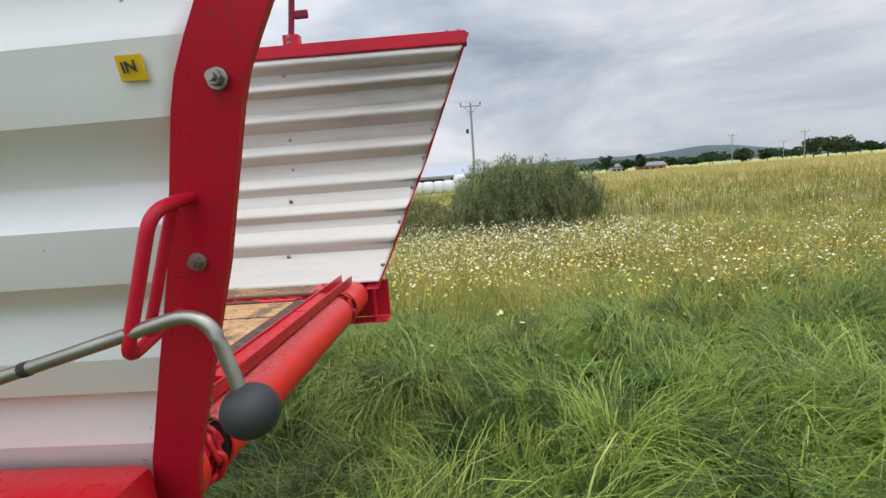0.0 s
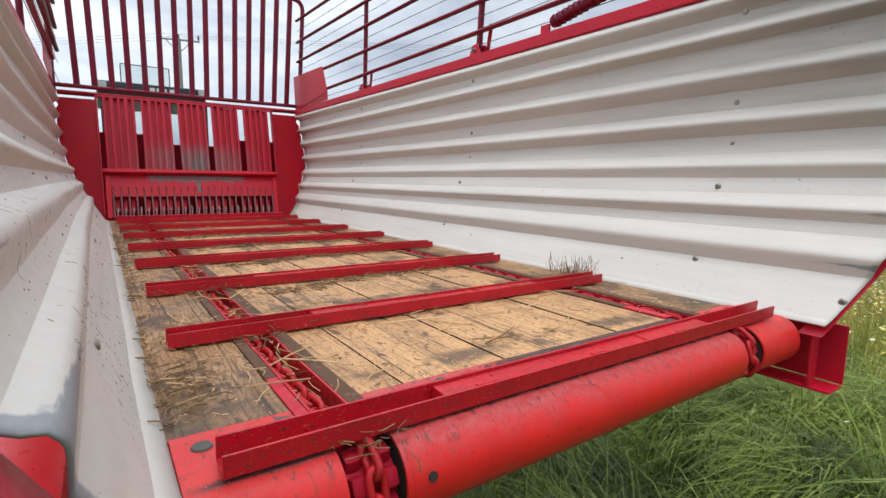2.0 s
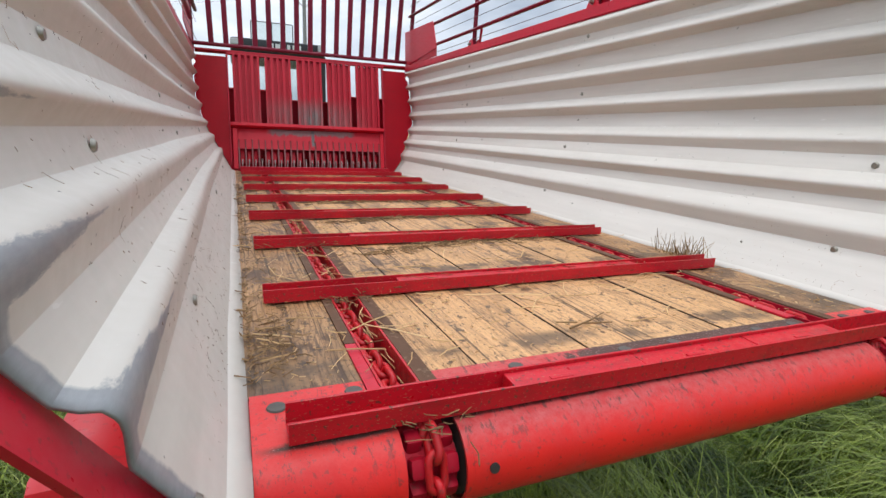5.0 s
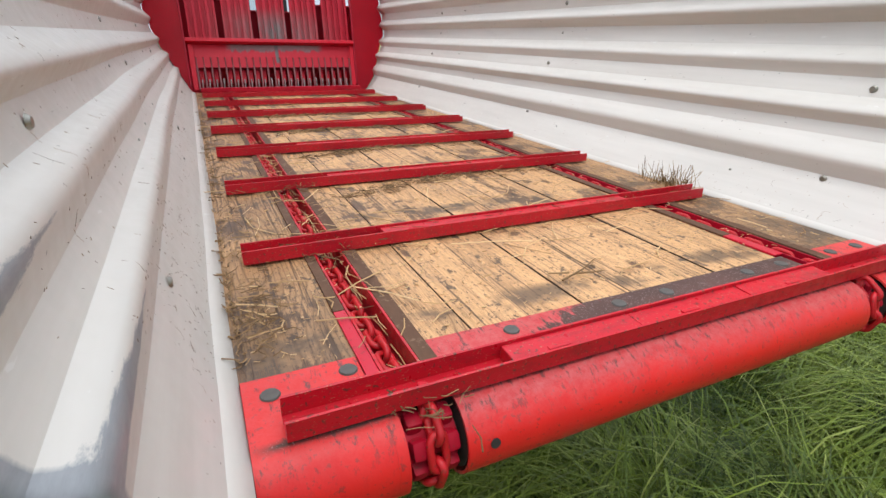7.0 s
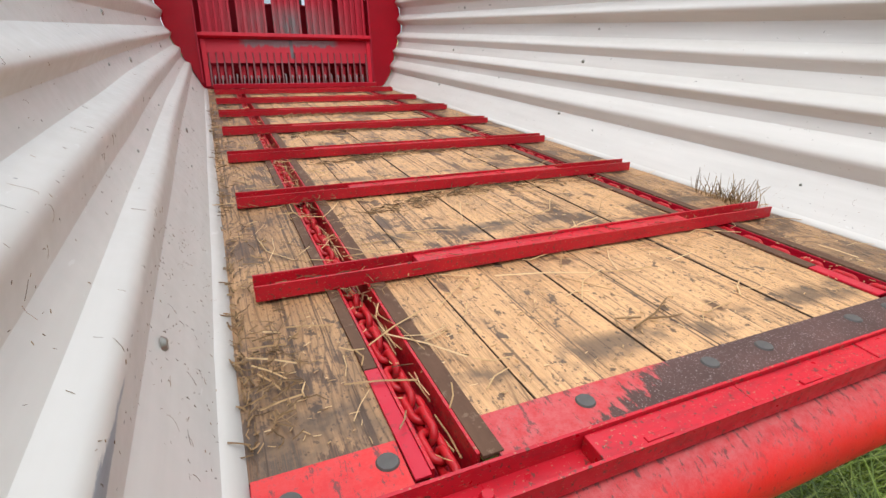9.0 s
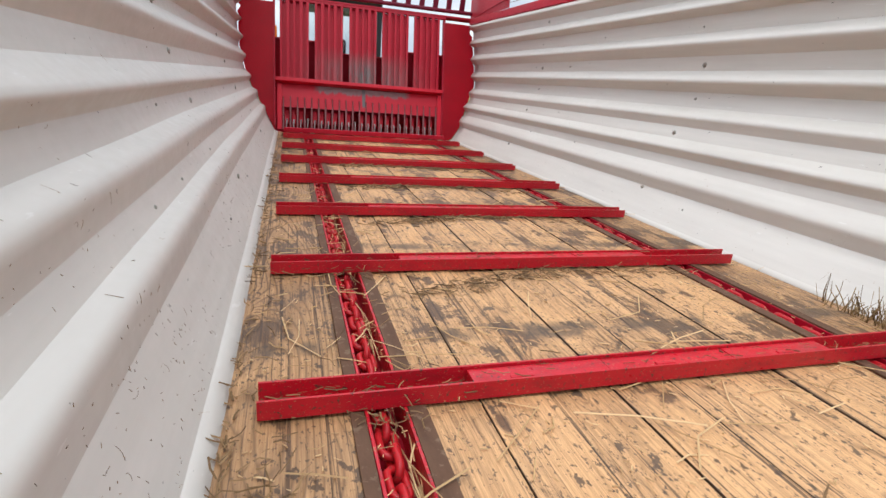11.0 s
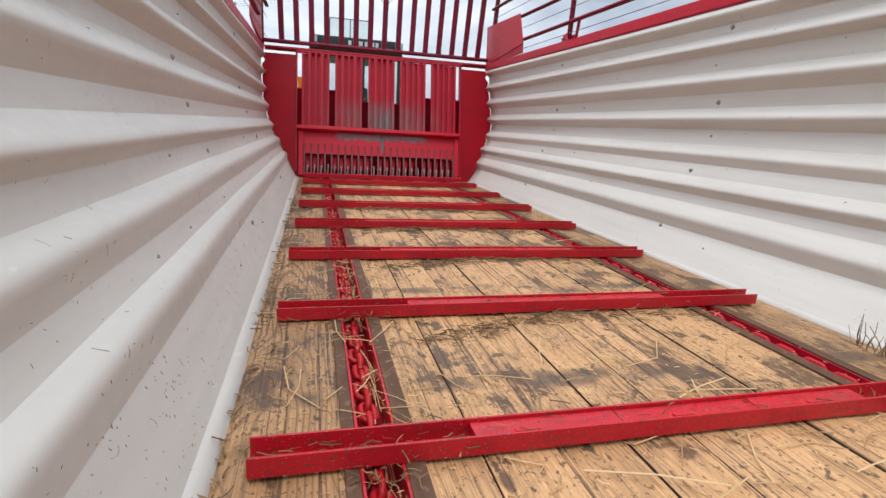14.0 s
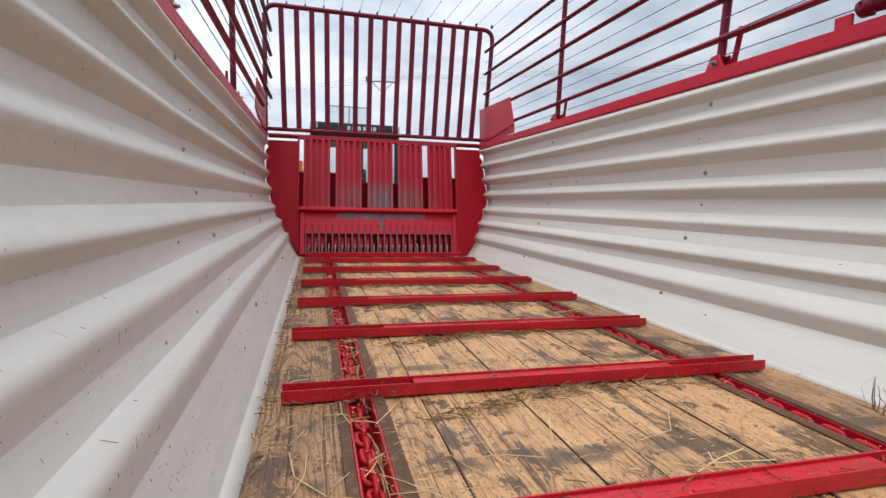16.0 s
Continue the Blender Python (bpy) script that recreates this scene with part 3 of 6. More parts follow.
RIBS = [(0.876, 0.840, 0.807), (0.792, 0.752, 0.727), (0.668, 0.629, 0.587), (0.536, 0.496, 0.459), (0.404, 0.370, 0.333), (0.290, 0.258, 0.226), (0.196, 0.150, 0.105)]
RIB_DEPTH = 0.034
LEFT_RIBS = RIBS[:3] + [(0.550, 0.502, 0.448), (0.404, 0.364, 0.331), (0.289, 0.264, 0.217), (0.182, 0.164, 0.115)]


def rear_y(z, side=1):
    return -0.195 - 0.42 * z - (0.020 if side < 0 else 0.0)


def front_y(z):
    return 3.73 + 0.515 * z


def wall_x(side, z, y=0.0):
    """Distance of the flat parts of a side wall from the middle."""
    if side > 0:
        return lerp_table(RIGHT_BASE, z)
    return lerp_table(LEFT_BASE, z) + 0.034 * min(1, max(0, y / 1.4)) * min(1, z / 0.4)


def wall_profile(side=1):
    """(height, inward offset, crease) up the wall."""
    out = [(0.0, 0.0, True), (0.010, 0.0, True), (0.06, 0, False)]
    for zt, zc, zb in reversed(RIBS if side > 0 else LEFT_RIBS):
        d = RIB_DEPTH if zc > 0.4 else 0.028
        if side < 0 and zc < 0.3:
            d = 0.022 if zc < 0.2 else 0.026
        out += [(zb, 0.0, True), (zb + (zc - zb) * 0.12, d * 0.10, False), (zb + (zc - zb) * 0.72, d * 0.80, False), (zc - 0.004, d * 0.97, False), (zc + 0.002, d, False), (zc + 0.010, d * 0.90, False),
                (zc + (zt - zc) * 0.65, d * 0.42, False), (zt, 0.0, True)]
        out.append((zt + 0.012, 0.0, False))
    return out[:-1] + [(0.90, 0.0, False)]


def side_wall(side):
    bm = bmesh.new()
    prof = wall_profile(side)
    steps = [0, 0.004, 0.01, 0.02, 0.035, 0.055, 0.08, 0.12, 0.18] + [0.18 + 0.82 * i / 26 for i in range(1, 27)]
    grid = []
    for z, off, crease in prof:
        row = []
        for u in steps:
            lift = 0.04 * u if z > 0.8 else 0.0
            y = rear_y(z, side) + u * (front_y(z) - rear_y(z, side))
            dent = 0.004 * noise.noise((y * 2.1, z * 6, side * 3.0))
            row.append(bm.verts.new((side * (wall_x(side, z, y) - off + dent), y, z + lift)))
        grid.append(row)
    for a, b in zip(grid, grid[1:]):
        for j in range(len(steps) - 1):
            f = bm.faces.new((a[j], a[j + 1], b[j + 1], b[j]))
            f.smooth = True
    bmesh.ops.recalc_face_normals(bm, faces=bm.faces)
    for i, (z, off, crease) in enumerate(prof):
        if crease and 0 < i < len(prof) - 1:
            for j in range(len(steps) - 1):
                e = bm.edges.get((grid[i][j], grid[i][j + 1]))
                e.smooth = False
    if bm.faces[0].normal.x * side > 0:
        bmesh.ops.reverse_faces(bm, faces=bm.faces)
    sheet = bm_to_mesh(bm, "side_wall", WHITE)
    sheet.materials.append(WHITE_LIT)
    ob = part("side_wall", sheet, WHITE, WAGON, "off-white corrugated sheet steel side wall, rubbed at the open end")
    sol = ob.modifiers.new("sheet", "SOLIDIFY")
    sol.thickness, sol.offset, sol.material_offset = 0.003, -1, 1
    return ob


def bm_to_mesh(bm, name, material):
    me = bpy.data.meshes.new(name)
    bm.to_mesh(me)
    bm.free()
    me.materials.append(material)
    return me


ROUND_HEAD = mesh_of(disc(0.0095, 0.005, 14, 0.35), "bolt", BOLT, 40)
HEX = mesh_of(hexhead(), "bolt", BOLT, 30)
SMALL_HEAD = mesh_of(disc(0.004, 0.003, 8, 0.4), "rivet", BOLT, 40)
walls = {}
for s in (1, -1):
    walls[s] = side_wall(s)
    shift = 0.0 if s > 0 else -0.02
    for y in (0.168 + shift, 1.472 + shift, 2.78 + shift):
        for z in (0.097, 0.308, 0.434, 0.556, 0.813):
            b = part("bolt", ROUND_HEAD, BOLT, walls[s])
            b.matrix_basis = face_x((s * (wall_x(s, z, y) - 0.0005), y, z), -s)
    for z in (0.05, 0.20, 0.33, 0.443, 0.556, 0.79) if s > 0 else (0.05,):
        y = rear_y(z, s) + 0.010
        b = part("bolt", ROUND_HEAD, BOLT, walls[s])
        b.matrix_basis = face_x((s * (wall_x(s, z, y) - 0.0005), y, z), -s)
    rng = random.Random(5 + s)
    for i in range(14):
        z, y = rng.choice((0.07, 0.195, 0.32, 0.44, 0.56, 0.69)), rng.uniform(0.4, 3.4)
        b = part("rivet", SMALL_HEAD, BOLT, walls[s])
        b.matrix_basis = face_x((s * (wall_x(s, z, y) - 0.0005), y, z), -s)

# top rails and the sloping posts at the open end
for s in (1, -1):
    bm = bmesh.new()
    x0, x1 = wall_x(s, 0.9, 2) - 0.022, wall_x(s, 0.9, 2) + 0.045
    ring = []
    for y, z0 in ((-0.575, 0.868), (4.21, 0.905)):
        ring.append([bm.verts.new((s * x, y, z)) for x, z in ((x0, z0), (x1, z0), (x1, z0 + 0.05), (x0, z0 + 0.05))])
    for i in range(4):
        bm.faces.new((ring[0][i], ring[0][(i + 1) % 4], ring[1][(i + 1) % 4], ring[1][i]))
    bm.faces.new(ring[0])
    bm.faces.new(ring[1][::-1])
    bmesh.ops.bevel(bm, geom=list(bm.edges), offset=0.004, segments=2, affect="EDGES")
    rail = part("top_rail", bm, RED, WAGON, "red painted box rail along the top of the side", 40)
    for y in (-0.50, -0.545):
        b = part("bolt", HEX, BOLT, rail)
        b.matrix_basis = Matrix.Translation((s * (x0 + 0.03), y, 0.918))
    bm = bmesh.new()
    ring = []
    for z in (-0.03, 0.10, 0.20, 0.30, 0.385, 0.405, 0.425, 0.445, 0.50, 0.70, 0.915):
        lean = lerp_table([(-0.03, 0.655), (0.10, 0.716), (0.20, 0.757), (0.30, 0.794), (0.405, 0.832), (0.445, 0.845), (0.6, 0.882), (0.95, 0.905)], z) if s < 0 else wall_x(1, max(z, 0)) + 0.005
        yc = lerp_table([(-0.03, -0.216), (0.10, -0.267), (0.20, -0.315), (0.30, -0.3615), (0.42, -0.409), (0.50, -0.4605), (0.95, -0.751)], z) if s < 0 else rear_y(z) + 0.017
        w = 0.0235 if s < 0 else 0.024
        ring.append([bm.verts.new(p) for p in ((s * lean, yc + w, z), (s * (lean + 0.007), yc + w, z), (s * (lean + 0.007), yc - w, z), (s * lean, yc - w, z))])
    for a, b in zip(ring, ring[1:]):
        for i in range(4):
            bm.faces.new((a[i], a[(i + 1) % 4], b[(i + 1) % 4], b[i]))
    bm.faces.new(ring[0])
    bm.faces.new(ring[-1])
    post = part("rear_post", bm, RED, WAGON, "bent flat red steel post bolted along the sloping end of the side", 35)
    if s < 0:
        for x, y, z in ((-0.8465, -0.417, 0.420), (-0.8025, -0.363, 0.302)):
            b = part("bolt", HEX, BOLT, post)
            b.matrix_basis = face_x((x, y, z), -1) @ Matrix.Scale(0.8, 4)
# right-hand rear corner bracket, left-hand outer cover, handle and lever
bm = boxed(0.668, 0.706, -0.170, -0.164, -0.155, -0.012, bevel=0.002)
box(bm, 0.745, 0.751, -0.212, -0.03, -0.155, -0.012, bevel=0.002)
box(bm, 0.668, 0.744, -0.212, -0.03, -0.162, -0.156, bevel=0.002)
box(bm, 0.668, 0.744, -0.040, -0.034, -0.155, -0.012, bevel=0.002)
part("corner_bracket", bm, RED, WAGON, "red folded steel corner bracket")
bm = boxed(-0.735, -0.655, -0.20, -0.04, -0.15, -0.03, bevel=0.004)
part("corner_bracket", bm, RED, WAGON, "red folded steel corner bracket")
bm = boxed(-0.785, -0.717, -0.245, 0.30, -0.16, 0.100, bevel=0.018)
cover = part("hydraulic_cover", bm, LIT_RED, WAGON, "smooth red painted steel cover box beside the rear post", 40)
hole = part("slot", disc(0.006, 0.001, 12), STEEL_AND_SHADE, cover)
hole.matrix_basis = Matrix.Translation((-0.755, -0.10, 0.1005))
pts = rounded([(-0.806, -0.374, 0.349), (-0.826, -0.373, 0.349), (-0.854, -0.366, 0.342), (-0.852, -0.333, 0.245), (-0.797, -0.335, 0.259), (-0.774, -0.335, 0.263)], 0.014)
grab = part("grab_handle", sweep(bmesh.new(), pts, 0.0046, 10), RED, WAGON, "red bent round-bar hand grip welded to the post", 50)
part("grip_rod", sweep(bmesh.new(), [(-0.832, -0.368, 0.347), (-0.827, -0.333, 0.253)], 0.004, 10), RED, grab)
pts = rounded([(-0.852, 0.006, 0.174), (-0.852, -0.232, 0.235), (-0.852, -0.392, 0.278), (-0.852, -0.410, 0.213)], 0.026, 8)
lever = part("lever", sweep(bmesh.new(), pts, 0.0048, 12), STEEL, WAGON, "bent bare steel lever with a black ball knob", 50)
part("ferrule", sweep(bmesh.new(), [(-0.852, -0.259, 0.2423), (-0.852, -0.265, 0.2439)], 0.0053, 12), STEEL_AND_SHADE, lever)
bm = bmesh.new()
bmesh.ops.create_uvsphere(bm, u_segments=24, v_segments=16, radius=0.0195, matrix=Matrix.Translation((-0.852, -0.413, 0.207)) @ Matrix.Diagonal((1, 1, 0.94, 1)))
part("knob", bm, RUBBER, lever, "black rubber ball knob", 60)
bm = sweep(bmesh.new(), [(-1.0, 0.37, -0.05), (-1.0, 0.40, -0.13), (-1.0, 0.44, -0.24)], 0.013, 8, 0.8)
part("side_hook", bm, RED, WAGON, "red steel hook under the side")

# sticker with the word IN
bm = boxed(-0.0012, 0.0, -0.3707, -0.3539, 0.4239, 0.4385)
for v in bm.verts:
    v.co.x -= wall_x(-1, v.co.z) + 0.0068
sticker = part("sticker", bm, YELLOW, WAGON, "small yellow sticker with the black word IN")
text = bpy.data.curves.new("sticker_text", "FONT")
text.body, text.size, text.align_x, text.align_y, text.offset = "IN", 0.0090, "CENTER", "CENTER", 0.0003
holder = new("sticker_text", text)
bpy.context.view_layer.update()
letters = bpy.data.meshes.new_from_object(holder.evaluated_get(bpy.context.evaluated_depsgraph_get()))
bpy.data.objects.remove(holder)
ink = part("sticker_text", letters, INK, sticker, "black capital letters")
letters.materials.clear()
letters.materials.append(INK)
ink.matrix_basis = Matrix(((0, -0.26, -1, -wall_x(-1, 0.4312) - 0.0094), (-1, 0, 0, -0.3620), (0, 1, 0, 0.4312), (0, 0, 0, 1)))

# conveyor floor: end plates rolled round the tail, channels, chains
tail = [(0.022, -0.0005), (-0.095, -0.0005)] + [(-0.095 - 0.052 * math.sin(a), -0.0525 + 0.052 * math.cos(a)) for a in (radians(d) for d in range(6, 205, 9))]
for x0, x1 in ((-0.637, -0.492), (-0.397, 0.397), (0.492, 0.652)):
    part("tail_plate", strip(bmesh.new(), thick(tail, 0.004), x0, x1), PLATE, WAGON, "red sheet steel rolled round the tail, paint rubbed off to brown metal", 30)
for x0, x1 in ((-0.4918, -0.4785), (-0.4065, -0.3972), (0.3972, 0.4065), (0.4785, 0.4918)):
    part("tail_roll_rim", strip(bmesh.new(), thick(tail[2:], 0.004), x0, x1), PLATE, WAGON, "", 30)
RIVET = mesh_of(disc(0.0125, 0.0022, 18, 0.12), "floor_rivet", DISC, 30)
for x in (-0.606, -0.508, -0.262, -0.055, 0.052, 0.26, 0.36, 0.52, 0.61):
    r = part("floor_rivet", RIVET, DISC, WAGON, "flat grey floor bolt head")
    r.matrix_basis = Matrix.Translation((x, -0.016 if x < -0.6 else -0.004, 0.0038))
hole = part("drain_hole", disc(0.0065, 0.0016, 14), STEEL_AND_SHADE, WAGON)
hole.matrix_basis = Matrix.Translation((-0.372, -0.1505, -0.042)) @ Euler((radians(78), 0, 0)).to_matrix().to_4x4()
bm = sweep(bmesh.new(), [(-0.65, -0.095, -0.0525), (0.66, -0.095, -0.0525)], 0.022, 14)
part("tail_shaft", bm, STEEL_AND_SHADE, WAGON, "dark steel shaft inside the tail", 40)
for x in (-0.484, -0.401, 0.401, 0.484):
    b = part("roll_end", disc(0.0475, 0.003, 24), STEEL_AND_SHADE, WAGON, "dark steel end of the tail roll")
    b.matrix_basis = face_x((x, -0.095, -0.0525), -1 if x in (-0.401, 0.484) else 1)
TOOTH = mesh_of(boxed(-0.0105, 0.0105, -0.012, 0.012, 0.015, 0.046, bevel=0.006), "tooth", RED_DULL, 35)
for s in (-1, 1):
    bm = boxed(s * 0.441 - 0.049, s * 0.441 + 0.049, -0.035, 3.70, -0.052, -0.048)
    # sheet added so the open gap by the tail plates looks shaded
    part("under_tray", boxed(s * 0.441 - 0.055, s * 0.441 + 0.055, -0.045, 0.12, -0.085, -0.08), STEEL_AND_SHADE, WAGON, "dark sheet added for the shade under the chain")
    channel = part("chain_channel", bm, RED_DULL, WAGON, "worn red steel channel in which the chain runs")
    for x in (-0.0305 if s < 0 else -0.0228, 0.0205 if s < 0 else 0.0175):
        part("channel_wall", boxed(s * 0.441 + x, s * 0.441 + x + 0.0042, -0.03, 3.70, -0.047, 0.0052 if s < 0 else 0.003, bevel=0.001), SLAT_RED if s < 0 else RED_DULL, channel)
    inner = 0.031 if s < 0 else 0.023
    part("channel_lip", boxed(s * 0.441 - 0.049, s * 0.441 - inner, -0.035 if s < 0 else 0.03, 0.15, 0.0, 0.004, bevel=0.001), RED, channel)
    part("channel_lip", boxed(s * 0.441 - 0.049, s * 0.441 - inner, 0.152, 3.70, 0.0, 0.004, bevel=0.001), DARK_STEEL, channel, "brown worn steel strip")
    part("channel_lip", boxed(s * 0.441 + 0.025, s * 0.441 + 0.050, -0.035, 3.70, 0.0, 0.0055, bevel=0.001), DARK_STEEL, channel, "brown worn steel strip")
    sprocket = part("sprocket", sweep(bmesh.new(), [(s * 0.441 - 0.032, -0.095, -0.0525), (s * 0.441 + 0.032, -0.095, -0.0525)], 0.032, 18), RED_DULL, WAGON, "red cast chain sprocket with dried grass in it", 35)
    for k in range(7):
        for dx in (-0.0195, 0.0195):
            tooth = part("tooth", TOOTH, RED_DULL, sprocket)
            tooth.matrix_basis = Matrix.Translation((s * 0.441 + dx, -0.095, -0.0525)) @ Euler((radians(k * 360 / 7 + 14), 0, 0)).to_matrix().to_4x4()

ring_pts = []
for i in range(20):
    a = 2 * math.pi * i / 20
    c, sn = math.cos(a), math.sin(a)
    ring_pts.append((0.0108 * c, 0.0108 * sn + (0.0115 if sn > 0 else -0.0115), 0))
bm = bmesh.new()
loop = [Vector(p) for p in ring_pts]
ringv = []
for i, p in enumerate(loop):
    d = (loop[(i + 1) % 20] - loop[i - 1]).normalized()
    n = Vector((d.y, -d.x, 0))
    ringv.append([bm.verts.new(p + 0.0053 * (math.cos(a) * n + math.sin(a) * Vector((0, 0, 1)))) for a in (2 * math.pi * j / 6 for j in range(6))])
for i in range(20):
    a, b = ringv[i], ringv[(i + 1) % 20]
    for j in range(6):
        bm.faces.new((a[j], a[(j + 1) % 6], b[(j + 1) % 6], b[j]))
CHAIN_RED = red_paint("chain_red", (0.56, 0.012, 0.018), (0.36, 0.012, 0.016), 0.5, 0.34)
LINK = mesh_of(bm, "link", CHAIN_RED, 80)
PITCH = 0.0325
for s in (-1, 1):
    chain = thing("chain", (s * 0.441, 1.7, -0.02), "red painted round-link conveyor chain", "")
    chain.parent = WAGON
    chain.matrix_parent_inverse = Matrix.Translation(WAGON.location).inverted()
    for i in range(125):
        d = -0.085 + i * PITCH
        if d > 3.62:
            break
        link = part("link", LINK, CHAIN_RED)
        link.parent = chain
        link.matrix_parent_inverse = Matrix.Translation(chain.location).inverted()
        sag = -0.012 - (0.004 if s < 0 else 0.002) * min(1, max(0, (d - 0.02) / 0.15))
        link.matrix_basis = Matrix.Translation((s * 0.441 - (0.007 if s < 0 else 0.0) + 0.002 * math.sin(i * 1.7), d, sag)) @ Euler((0, radians(14 if i % 2 else -76), 0)).to_matrix().to_4x4()
    for i in range(1, 7):
        a = i * PITCH / 0.050
        link = part("link", LINK, CHAIN_RED)
        link.parent = chain
        link.matrix_parent_inverse = Matrix.Translation(chain.location).inverted()
        link.matrix_basis = Matrix.Translation((s * 0.441, -0.09 - 0.050 * math.sin(a), -0.0525 + 0.050 * math.cos(a))) @ Euler((a, 0, 0)).to_matrix().to_4x4() @ Euler((0, radians(14 if i % 2 == 0 else -76), 0)).to_matrix().to_4x4()

# slats across the chains
SLAT_Y, SLAT_STEP = 0.380, 0.4885
bm = bmesh.new()
u_prof = [(0, 0.0), (0.040, 0.0), (0.040, 0.029), (0.0365, 0.029), (0.0365, 0.004), (0.0035, 0.004), (0.0035, 0.026), (0, 0.026)]
strip(bm, u_prof, -0.60, 0.60)
SLAT = mesh_of(bm, "slat", SLAT_RED)
bm = boxed(-0.325, -0.112, 0.0042, 0.0358, 0.0045, 0.0245, bevel=0.0015)
box(bm, -0.1105, 0.118, 0.0042, 0.0358, 0.0045, 0.0238, bevel=0.0015)
box(bm, 0.1195, 0.325, 0.0042, 0.0358, 0.0045, 0.0249, bevel=0.0015)
for x in (-0.27, -0.03, 0.21):
    box(bm, x, x + 0.035, 0.0045, 0.012, 0.02, 0.0265, bevel=0.0015)
CAP = mesh_of(bm, "slat_cap", SLAT_RED)
SLAT_BOLT = mesh_of(disc(0.0085, 0.008, 12, 0.35), "slat_bolt", SLAT_RED, 40)
# the rearmost slat rests on the crown of the tail, about to go over
turn = Matrix.Translation((0, SLAT_Y - SLAT_STEP, 0.0085)) @ Euler((radians(4), 0, 0)).to_matrix().to_4x4()
for k in range(-1, 7):
    slat = part("slat", SLAT, RED, WAGON, "red U-section steel slat across the conveyor floor")
    m = Matrix.Translation((0, SLAT_Y + SLAT_STEP * k, 0.006))
    slat.matrix_basis = m if k >= 0 else turn
    part("slat_cap", CAP, RED, slat)
    for s in (-1, 1):
        b = part("slat_bolt", SLAT_BOLT, RED, slat)
        b.matrix_basis = Matrix.Translation((s * 0.441, 0.02, 0.004))

# front wall, leaning forward
LEAN = math.atan(0.515)


def on_front(bm):
    """Turns parts drawn upright at y = 0 (height taken along the slope) into the leaning front, which widens upwards to one side."""
    for v in bm.verts:
        if -0.7 < v.co.x < 0.62:
            v.co.x += 0.085 * v.co.z * max(0.0, v.co.x + 0.668) / 1.27
    bmesh.ops.transform(bm, matrix=Matrix.Translation((0, 3.73, 0)) @ Euler((-LEAN, 0, 0)).to_matrix().to_4x4(), verts=list(bm.verts))
    return bm


SL = 1 / math.cos(LEAN)
FRONT_RED = red_paint("front_red_paint", (0.57, 0.005, 0.022), (0.47, 0.005, 0.020), 0.3, 0.42, 0.25)
for s in (-1, 1):
    bm = bmesh.new()
    prof = wall_profile(s)
    inner = 0.655 if s < 0 else 0.590
    a, b = [], []
    for z, off, _ in prof:
        x = wall_x(s, z, 3.9) - off * 0.6 - 0.006
        a.append(bm.verts.new((s * inner, 0.0, z * SL)))
        b.append(bm.verts.new((s * max(x, inner + 0.015), 0.0, z * SL)))
    for i in range(len(prof) - 1):
        bm.faces.new((a[i], b[i], b[i + 1], a[i + 1]))
    bmesh.ops.solidify(bm, geom=list(bm.faces), thickness=0.004)
    part("front_side_plate", on_front(bm), FRONT_RED, WAGON, "red plate with a wavy edge that follows the wall ribs")
    xu = -0.662 if s < 0 else 0.582
    bm = boxed(xu - 0.007, xu + 0.007, -0.014, 0.03, 0.04, 0.93 * SL, bevel=0.003)
    part("front_upright", on_front(bm), RED_DULL, WAGON)


def rub():
    """Dull red paint rubbed to grey metal at the foot of the panels."""
    k = Mat("rubbed_panel_paint", 0.5, 0.0, 0.2)
    z = k.axis(2)
    n = k.noise(8, 5, 0.6, k.scaled((6, 1, 0.7)))
    low = k.between(k.math("ADD", z, k.math("MULTIPLY", n, 0.22)), 0.30, 0.66, 0.06)
    x = k.math("MULTIPLY_ADD", k.math("ABSOLUTE", k.axis(0)), -2.0, 1.05)
    c = k.mix(k.noise(5, 4), (0.44, 0.004, 0.020), (0.33, 0.004, 0.017))
    worn = k.math("MULTIPLY", k.math("MULTIPLY", low, x), k.ramp(n, (0.35, 0.35), (0.6, 1.0)))
    return k.color(k.mix(worn, c, (0.17, 0.13, 0.125))).m


RUB = rub()
for cx in (-0.525, -0.286, -0.041, 0.200, 0.443):
    bm = boxed(cx - 0.099, cx + 0.099, 0.0, 0.004, 0.355 * SL, 0.915 * SL)
    panel = part("front_panel", on_front(bm), RUB, WAGON, "ribbed red sheet panel rubbed grey at its foot")
    for dx in (-0.090, -0.045, 0.0, 0.045, 0.090):
        w = 0.009 if abs(dx) != 0.045 else 0.013
        part("panel_rib", on_front(boxed(cx + dx - w, cx + dx + w, -0.026, -0.0005, 0.357 * SL, 0.912 * SL, bevel=0.004)), RUB, panel)
bm = boxed(-0.66, 0.59, -0.022, -0.005, 0.912 * SL, 0.930 * SL, bevel=0.003)
part("front_top_bar", on_front(bm), RED_DULL, WAGON)
bm = boxed(-0.90, 0.90, -0.012, 0.030, 0.937 * SL, 0.952 * SL, bevel=0.003)
part("front_top_edge", on_front(bm), RED_DULL, WAGON)
bm = boxed(-0.655, 0.575, -0.045, 0.0, 0.330 * SL, 0.355 * SL, bevel=0.004)
part("front_beam", on_front(bm), FRONT_RED, WAGON, "red cross beam above the feed tines")


